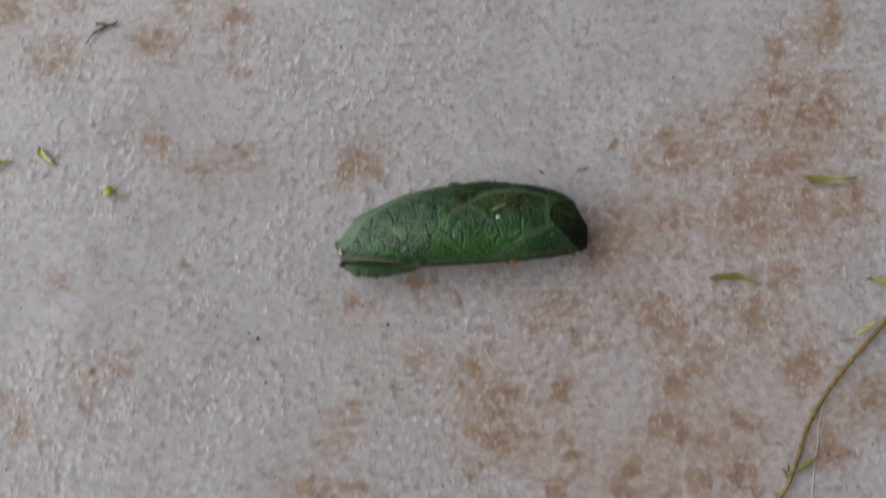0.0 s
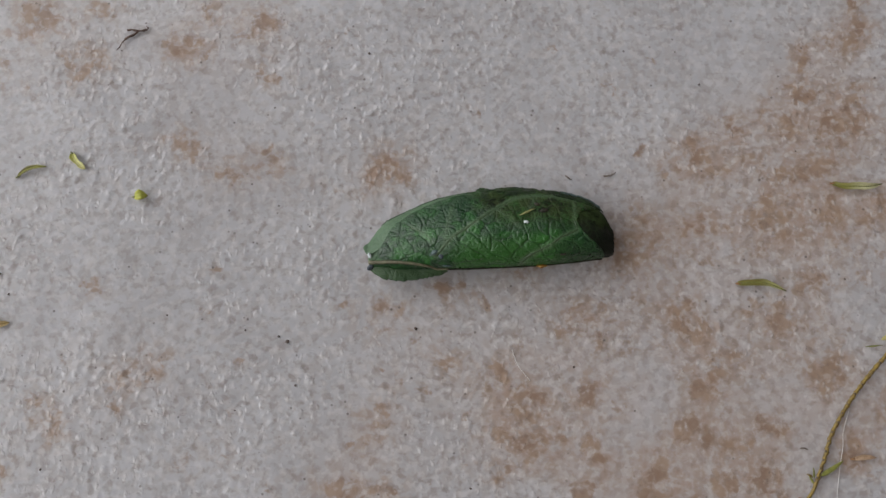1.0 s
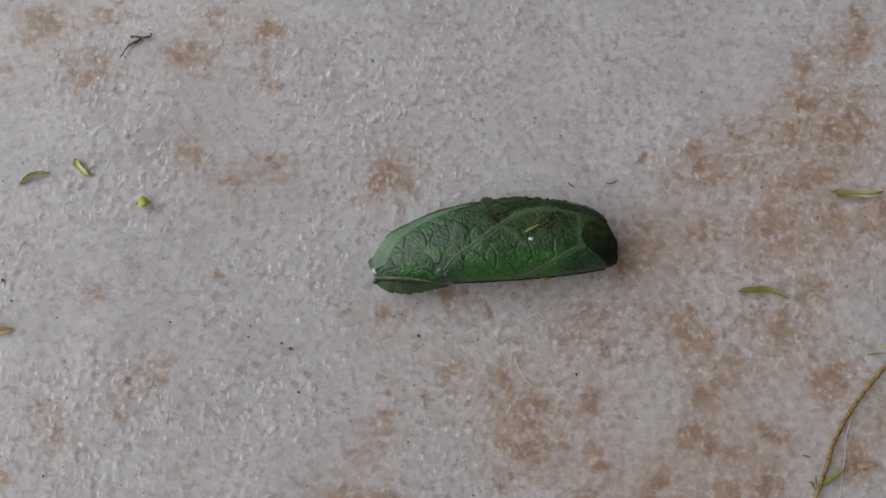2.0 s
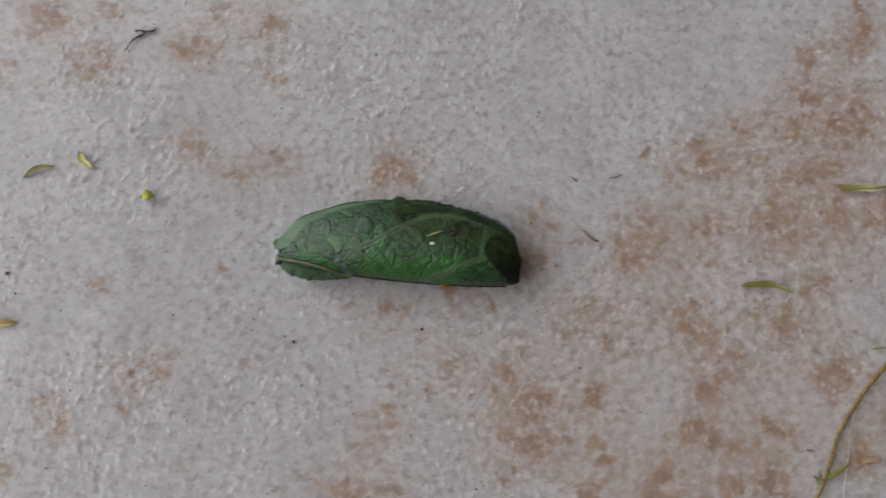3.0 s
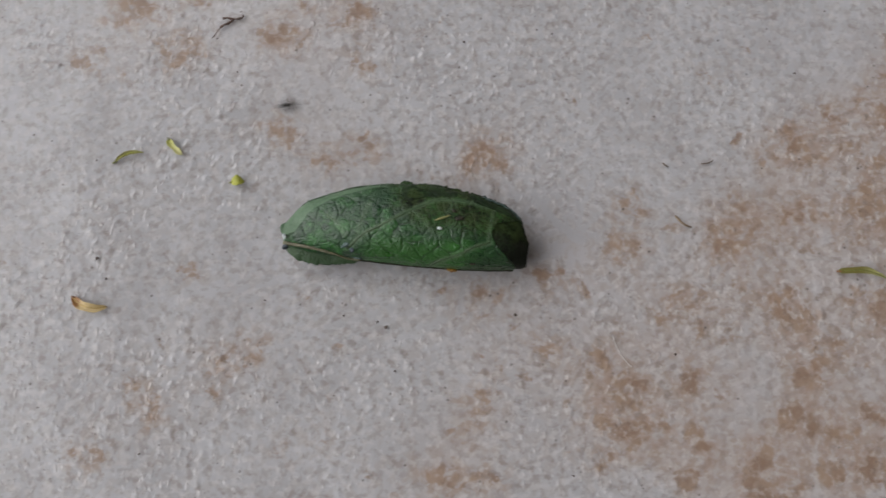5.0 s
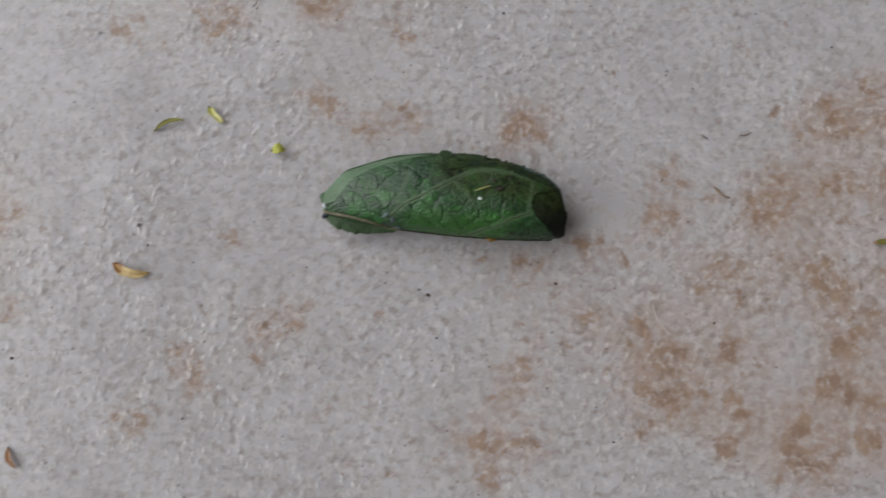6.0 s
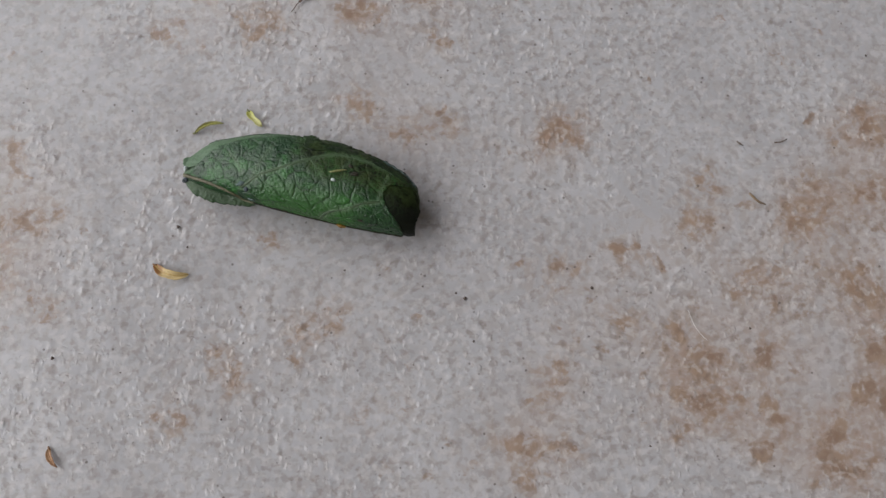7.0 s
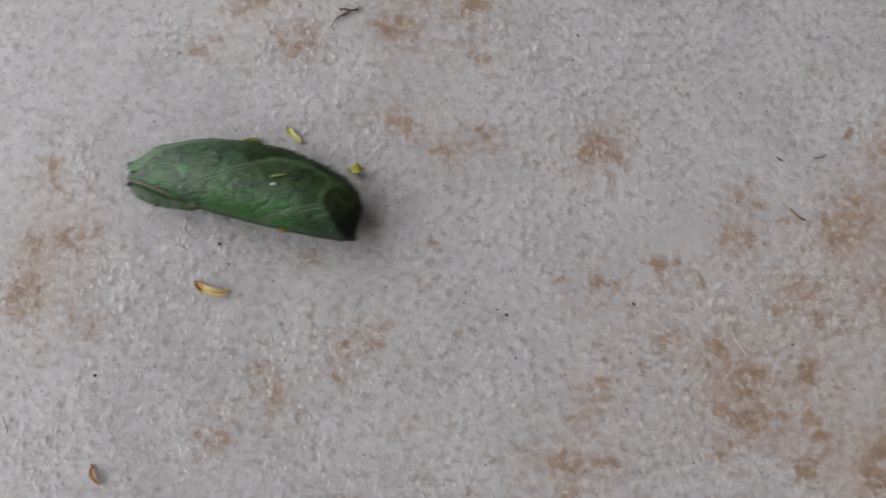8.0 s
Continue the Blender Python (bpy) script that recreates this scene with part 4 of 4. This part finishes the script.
def leaf_at(x, y, yaw, roll, up=0.0, tip=0.0):
    """The leaf's pose: centre in cm, turn and roll about its length in degrees, lift in mm, tip: its right end raised."""
    return pose(x / 100, y / 100, 0.0058 + up / 1000) @ pose(0, 0, 0, 0, 0, yaw) @ pose(0, 0, 0, 0, -tip, 0) @ pose(0, 0, 0, roll, 0, 0) @ pose(0, 0, -0.0058)


# ---- litter on the floor ----
def leaflet(label, x, y, heading, length, width, bend, arch, materials, twist=20, taper=0.0, waist=0.0):
    """A small fallen leaflet: a curved, cupped blade, lengths in mm, with a thin mid-line and a stub of stalk."""
    n, m = 28, 9
    rows = []
    for off in (0.0, -0.12):
        for i in range(n):
            u = i / (n - 1)
            half = width / 2 * max(0.04, math.sin(math.pi * min(1, u * 0.93 + 0.07)) ** 0.6) * (1 - taper * u)
            cx, cy = (u - 0.5) * length, bend * (1 - (2 * u - 1) ** 2) + 0.035 * length * noise.noise(Vector((u * 3.2, x * 1.7, y * 2.3)))
            cz = 0.25 + arch * (4 * u * (1 - u)) ** 1.2 + 0.25 * u
            slope = -4 * bend * (2 * u - 1) / length
            half *= 1 - waist * math.exp(-((u - 0.52) / 0.2) ** 2)
            half *= 1 + 0.22 * noise.noise(Vector((u * 5, x * 3.1, y)))
            for j in range(m):
                w = 2 * j / (m - 1) - 1
                t = radians(twist) * (u - 0.3)
                lift = (0.55 * abs(w) ** 1.5 + math.sin(t) * w) * half
                rows.append(((cx - slope * w * half) * MM, (cy + w * half) * MM, (cz + lift + off + 0.05 * noise.noise(Vector((cx, w, x)))) * MM))
    low = min(r[2] for r in rows)
    rows = [(a, b, c - low) for a, b, c in rows]
    faces, k = [], n * m
    for i in range(n - 1):
        for j in range(m - 1):
            a = i * m + j
            faces += [(a, a + m, a + m + 1, a + 1), (k + a, k + a + 1, k + a + m + 1, k + a + m)]
    ring = [j for j in range(m - 1)] + [i * m + m - 1 for i in range(n - 1)] + [(n - 1) * m + j for j in range(m - 1, 0, -1)] + [i * m for i in range(n - 1, 0, -1)]
    for a, b in zip(ring, ring[1:] + ring[:1]):
        faces.append((a, b, b + k, a + k))
    base = tagged(new("fallen_leaflet"), label, "leaflet", "fallen leaflets on the tile")
    base.matrix_world = pose(x / 100, y / 100, 0.0001, 0, 0, heading)
    mesh_object("blade", rows, faces, materials[0], base)
    mid = [Vector(rows[i * m + m // 2]) + Vector((0, 0, 0.00004)) for i in range(0, n, 3)]
    v, f = tube(mid, [0.00009] * len(mid), 6)
    mesh_object("mid_vein", v, f, materials[1], base)
    tip = Vector(rows[m // 2])
    v, f = tube([tip + Vector((-0.0005, 0, -0.00002)), tip + Vector((0.0004, 0, 0.00003))], [0.00016, 0.00022], 7)
    mesh_object("stalk_stub", v, f, materials[2], base)
    return base


SLIVER = plain_material("pale_brown_sliver", (0.46, 0.33, 0.22), (0.34, 0.22, 0.14), 900, 0.55)
TAN = plain_material("reddish_tan_leaflet", (0.46, 0.27, 0.15), (0.30, 0.15, 0.075), 900, 0.55)
CRUMB = plain_material("grey_brown_crumb", (0.19, 0.145, 0.115), (0.10, 0.075, 0.06), 1500, 0.7)


def litter():
    leaflet("slim lime-green leaflet bowed on the tile", -9.11, 1.70, 20, 6.2, 1.15, 0.6, 0.5, (OLIVE_TIPPED, LIME, OLIVE), 30, 0.35)
    leaflet("short bright lime leaflet folded in half", -8.16, 1.93, -46, 4.6, 1.75, -0.35, 0.5, (LIME_TIPPED, LIME_TIPPED, OLIVE), 30, 0.0, 0.38)
    leaflet("tiny round lime-green bud scale", -6.82, 1.19, 4, 2.7, 2.1, 0.0, 0.8, (LIME, LIME, OLIVE), 2)
    leaflet("long olive and lime leaflet with a curled tip", 7.73, 1.52, -1, 9.8, 1.7, -1.0, 0.6, (PALE_TIPPED, OLIVE, BROWN), 45, 0.35)
    leaflet("slender olive leaflet bowed upward", 5.68, -0.62, -8, 9.4, 1.7, 0.9, 0.6, (OLIVE_TIPPED, OLIVE, BROWN), 60, 0.6)
    leaflet("straw-yellow leaflet with a brown base", -9.62, -1.30, -14, 7.3, 1.9, -1.3, 0.7, (STRAW_TIPPED, STRAW, BROWN), 45, 0.0)
    leaflet("small dry brown curled leaflet", -11.58, -5.04, -58, 4.0, 1.3, -0.3, 0.35, (TAN, TAN, BROWN), 40, 0.3)
    leaflet("narrow dry brown sliver of leaf", 7.42, -3.88, 4, 4.4, 1.1, 0.1, 0.2, (SLIVER, SLIVER, BROWN), 10, 0.3)
    leaflet("slim lime leaflet beside the stalk", 8.62, -0.60, -8, 6.5, 1.1, -0.3, 0.4, (LIME, OLIVE, BROWN), 20)
    thin = [("dry_stem_bit", "short dry brown stem fragment", 2.19, 0.43, -32, 3.9, 0.2, BROWN_DULL), ("dark_crumb", "dark curled plant crumb", 2.74, 1.68, 16, 2.6, 0.13, CRUMB), ("dark_crumb", "dark curled plant crumb", 1.90, 1.61, -27, 1.5, 0.14, CRUMB), ("dark_crumb", "tiny dark plant thread", 6.29, -3.72, -5, 1.5, 0.11, CRUMB)]
    for name, label, x, y, heading, length, r, material in thin:
        k = [i / 8 for i in range(9)]
        pts = [((u - 0.5) * length * MM, 0.08 * length * math.sin(u * 4 + x) * MM, (r + 0.12 * math.sin(u * 3)) * MM) for u in k]
        v, f = tube(pts, [r * MM * (0.6 + 0.5 * math.sin(1 + u * 2) + 0.25 * noise.noise(Vector((u * 6, x, y)))) for u in k], 8)
        ob = mesh_object(name, v, f, material)
        ob.matrix_world = pose(x / 100, y / 100, 0.0001, 0, 0, heading)
        tagged(ob, label, "debris", "plant crumbs on the tile")
    # a forked dark crumb
    fork = tagged(new("forked_crumb"), "dark forked dry plant crumb on the tile", "debris")
    fork.matrix_world = pose(-0.0718, 0.0474, 0.0002)
    arms = [((-1.9, 0.55), (-1.0, 0.75), (0.0, 0.45), (0.9, 0.45), (1.6, 0.5), (2.1, 0.8)), ((-2.3, -1.5), (-1.6, -0.9), (-0.8, -0.6), (0.1, 0.0), (0.2, 0.45)), ((1.6, 0.5), (2.2, 0.6), (2.5, 1.2), (2.1, 1.5)), ((-2.3, -1.5), (-2.9, -2.3), (-3.3, -3.2), (-3.9, -3.9))]
    for number, arm in enumerate(arms):
        v, f = tube([(a * MM, b * MM, 0.25 * MM) for a, b in arm], [(0.24 - 0.09 * (i % 2)) * MM * (1.15, 1.25, 0.7, 0.55)[number] for i in range(len(arm))], 8)
        mesh_object("arm", v, f, FORK, fork)
    # hairs
    for label, line, r in (("short curved white hair on the tile", ((0.72, -1.86), (0.77, -2.02), (0.85, -2.19), (0.96, -2.34), (1.07, -2.46)), 0.06), ("long white hair lying across the stalk", ((7.20, -2.95), (7.13, -3.14), (7.06, -3.42), (7.02, -3.69), (6.96, -3.98), (6.91, -4.27), (6.84, -4.70), (6.80, -5.2)), 0.052), ("short dark hair on the tile", ((-13.55, -3.95), (-13.52, -4.05), (-13.46, -4.16), (-13.42, -4.28)), 0.06)):
        over = 0.55 if r == 0.052 else 0.12
        pts = [(a / 100, b / 100, (0.12 + (over if i < 4 else 0.1) * math.sin(1 + i)**2) * MM) for i, (a, b) in enumerate(line)]
        fine = [tuple(glide(np.linspace(0, len(pts) - 1, 24), np.arange(len(pts)), [p[q] for p in pts])[i] for q in range(3)) for i in range(24)]
        v, f = tube(fine, [r * MM] * 24, 6)
        tagged(mesh_object("loose_hair", v, f, BARK if "dark" in label else HAIR), label, "hair")
    # specks of dirt
    specks = [(-3.71, -1.74, 0.42), (-3.89, -1.64, 0.25), (-3.52, -2.59, 0.25), (-2.23, 4.3, 0.3), (-4.56, -1.52, 0.2), (4.65, 3.63, 0.25), (-1.18, -1.47, 0.35), (-6.14, -1.23, 0.25), (-4.69, -3.08, 0.2), (-8.4, -4.23, 0.25), (-11.84, -3.13, 0.4), (-9.58, -0.42, 0.4), (-9.36, -0.83, 0.25), (1.93, -2.2, 0.3), (-0.09, -4.51, 0.25), (-10.46, -3.38, 0.18), (6.55, 2.2, 0.2), (7.34, -0.44, 0.22), (-7.0, 3.6, 0.2), (-7.48, 4.36, 0.2)]
    for x, y, r in specks:
        bm = bmesh.new()
        bmesh.ops.create_icosphere(bm, subdivisions=2, radius=0.85 * r * MM)
        for vert in bm.verts:
            vert.co *= 1 + 0.5 * noise.noise(vert.co * 3000 + Vector((x, y, 0)))
            vert.co.z *= 0.6
        low = min(vert.co.z for vert in bm.verts)
        me = bpy.data.meshes.new("dirt_speck")
        bm.to_mesh(me)
        bm.free()
        me.materials.append(BARK)
        ob = tagged(new("dirt_speck", me), "tiny dark speck of dirt on the tile", "debris", "dirt specks")
        ob.matrix_world = pose(x / 100, y / 100, -low - 0.0001)


FORK = plain_material("red_brown_crumb", (0.13, 0.075, 0.055), (0.07, 0.04, 0.03), 1500, 0.65)
BROWN_DULL = plain_material("dull_brown_stem", (0.27, 0.19, 0.11), (0.17, 0.115, 0.07), 900, 0.6)


def stalk():
    """A bare leaf stalk that has shed its leaflets, with notched scars along it."""
    base = tagged(new("bare_leaf_stalk"), "thin golden-brown leaf stalk still bearing a few leaflets", "twig")
    line = [(9.6, -0.35), (9.0, -0.85), (8.41, -1.45), (8.1, -1.79), (7.66, -2.25), (7.3, -2.68), (7.03, -3.07), (6.8, -3.46), (6.66, -3.84), (6.5, -4.2), (6.35, -4.5), (6.15, -4.72), (5.85, -4.95), (5.55, -5.08), (5.2, -5.16)]
    at = np.linspace(0, 1, len(line))
    k = np.linspace(0, 1, 260)
    x, y = glide(k, at, [p[0] for p in line]), glide(k, at, [p[1] for p in line])
    z = 0.75 + 0.5 * np.sin(k * 5 + 0.6) ** 2
    scar = (k * 62) % 1.0
    r = (0.43 - 0.13 * k) * np.where(k < 0.66, 0.70 + 0.52 * scar, 0.92)
    wob = 0.19 * np.sign(np.sin(k * 62 * math.pi)) * (k < 0.66)
    pts = np.c_[x / 100 + wob * 0.7 * MM, y / 100 + wob * 0.7 * MM, z * MM]
    v, f = tube(pts, r * MM, 9)
    mesh_object("stem", v, f, TWIG, base)
    for i in range(2, 41):
        u = i / 62.0
        c = Vector([float(np.interp(u, k, q)) for q in (pts[:, 0], pts[:, 1], pts[:, 2])])
        side = 1 if i % 2 else -1
        bm = bmesh.new()
        bmesh.ops.create_icosphere(bm, subdivisions=1, radius=0.21 * MM)
        bm.transform(Matrix.Translation(c + Vector((side * 0.28 * MM, side * 0.24 * MM, 0.22 * MM))) @ Matrix.Diagonal((1, 1.3, 0.8, 1)))
        part("leaflet_scar", bm, BARK, base)
    def small_leaf(name, x, y, z, heading, length, width, material):
        bm = bmesh.new()
        bmesh.ops.create_icosphere(bm, subdivisions=3, radius=1)
        for vert in bm.verts:
            u = vert.co.x
            vert.co.y = vert.co.y * (0.75 - 0.25 * u) + 0.22 * u * u
            vert.co.z = vert.co.z + 0.35 * vert.co.y * vert.co.y
        bm.transform(pose(x / 100, y / 100, z * MM, 0, -6, heading) @ Matrix.Diagonal((length / 2 * MM, width / 2 * MM, 0.18 * MM, 1)))
        part(name, bm, material, base)
    small_leaf("side_leaflet", 6.76, -4.08, 1.0, 34, 5.2, 1.2, LIME_DULL)
    small_leaf("side_leaflet", 8.12, -1.52, 1.3, 32, 5.0, 1.3, STRAW_PALE)
    small_leaf("side_leaflet", 7.75, -1.76, 1.0, 6, 3.4, 0.4, OLIVE)
    small_leaf("scale_leaf", 6.41, -4.15, 1.0, 92, 2.0, 0.5, OLIVE)
    small_leaf("scale_leaf", 6.36, -4.28, 0.9, 120, 1.6, 0.6, LIME_DULL)
    small_leaf("scale_leaf", 6.33, -4.20, 0.9, 150, 1.4, 0.5, TWIG)
    small_leaf("dry_bract", 6.24, -4.66, 0.4, -18, 2.6, 0.5, BROWN)
    return base


LIME_DULL = plain_material("dull_lime_leaflet", (0.26, 0.27, 0.06), (0.16, 0.17, 0.04), 900, 0.45)
STRAW_PALE = plain_material("pale_straw_leaflet", (0.50, 0.46, 0.20), (0.38, 0.34, 0.12), 900, 0.45)


# ---- the ant ----
def ant():
    base = tagged(new("ant"), "small black ant running across the tile", "ant")
    def ball(name, x, z, rx, ry, rz, parent=base):
        bm = bmesh.new()
        bmesh.ops.create_uvsphere(bm, u_segments=14, v_segments=10, radius=1)
        bm.transform(Matrix.Translation((x * MM, 0, z * MM)) @ Matrix.Diagonal((rx * MM, ry * MM, rz * MM, 1)))
        return part(name, bm, ANT, parent)
    ball("abdomen", -0.95, 0.62, 0.72, 0.46, 0.44)
    ball("waist", -0.22, 0.55, 0.18, 0.15, 0.18)
    ball("thorax", 0.28, 0.62, 0.48, 0.27, 0.28)
    ball("head", 1.0, 0.6, 0.38, 0.33, 0.28)
    for side in (-1, 1):
        for root, reach in ((0.45, 0.9), (0.25, 0.1), (0.05, -0.9)):
            v, f = tube([(root * MM, side * 0.2 * MM, 0.5 * MM), ((root + 0.45 * reach) * MM, side * 0.75 * MM, 0.95 * MM), ((root + reach) * MM, side * 1.25 * MM, 0.05 * MM)], [0.07 * MM, 0.06 * MM, 0.035 * MM], 6)
            mesh_object("leg", v, f, ANT, base)
        v, f = tube([(1.25 * MM, side * 0.12 * MM, 0.7 * MM), (1.6 * MM, side * 0.45 * MM, 0.9 * MM), (2.1 * MM, side * 0.5 * MM, 0.5 * MM)], [0.05 * MM, 0.045 * MM, 0.035 * MM], 6)
        mesh_object("antenna", v, f, ANT, base)
    return base


floor()
light_blockers()
LEAF = leaf_roll()
litter()
stalk()
WALKER = ant()


# ---- what moves ----
def motions():
    tilted, first = (0.258, 0.37, 2.6, -18.6), (0.289, 0.268, 3.84, -5.2)
    second, second_late = (-1.605, 0.146, -5.45, -8.9), (-1.639, 0.115, -5.26, -4.1)
    third, third_late = (-3.299, 0.144, -5.36, -7.0), (-3.379, 0.107, -5.17, -2.9)
    fourth, fifth, last = (-4.841, 0.119, -8.06, -6.4), (-6.904, 0.416, -12.98, -8.2), (-8.905, 0.678, -13.65, -13.3)
    walk(LEAF, [
        (0.0, leaf_at(0.272, 0.361, 3.08, -16.6)), (0.5, leaf_at(0.266, 0.388, 2.48, -17.1)), (1.0, leaf_at(*tilted)), (1.2, leaf_at(*tilted)), (2.3, leaf_at(*first)), (2.4, leaf_at(*first)),
        (2.467, leaf_at(-0.72, 0.50, -4.0, 3.0, 3.5, -2.0)), (2.5, leaf_at(-1.2, 0.40, -8.5, 0.0, 3.0, -2.0)), (2.533, leaf_at(-1.5, 0.24, -7.5, -6.0, 1.2)), (2.6, leaf_at(*second)), (3.5, leaf_at(*second)), (3.9, leaf_at(*second_late)), (4.1, leaf_at(*second_late)),
        (4.2, leaf_at(-3.1, 0.18, -5.5, -9.8, 0.8)), (4.3, leaf_at(*third)), (4.7, leaf_at(*third)), (5.8, leaf_at(*third_late)), (6.1, leaf_at(*third_late)),
        (6.2, leaf_at(*fourth)), (6.9, leaf_at(*fourth)), (6.975, leaf_at(-6.925, 0.467, -13.3, -12.6, 0.3)), (7.03, leaf_at(-6.925, 0.467, -13.3, -12.4, 0.3)), (7.1, leaf_at(*fifth)),
        (7.9, leaf_at(*fifth)), (7.967, leaf_at(-8.55, 0.66, -13.5, -12.5, 0.9)), (8.0, leaf_at(*last, 0.5)),
    ])
    track = [(0.0, -38.0, 1.0), (2.0, -24.5, 1.6), (4.1, -10.98, 2.34), (4.2, -10.32, 2.34), (4.3, -9.75, 2.51), (4.4, -9.12, 2.78), (4.5, -8.45, 2.88), (4.6, -8.13, 2.8), (4.7, -7.9, 2.72), (5.0, -5.9, 2.85), (5.4, -3.3, 3.7), (5.8, -0.3, 4.53), (5.9, 0.37, 4.9), (6.0, 0.9, 5.4), (6.4, 2.9, 7.6), (8.0, 9.0, 15.0)]
    rows = []
    for i, (t, x, y) in enumerate(track):
        a, b = track[max(i - 1, 0)], track[min(i + 1, len(track) - 1)]
        rows.append((t, pose(x / 100, y / 100, 0, 0, 0, math.degrees(math.atan2(b[2] - a[2], b[1] - a[1])))))
    walk(WALKER, rows)


motions()
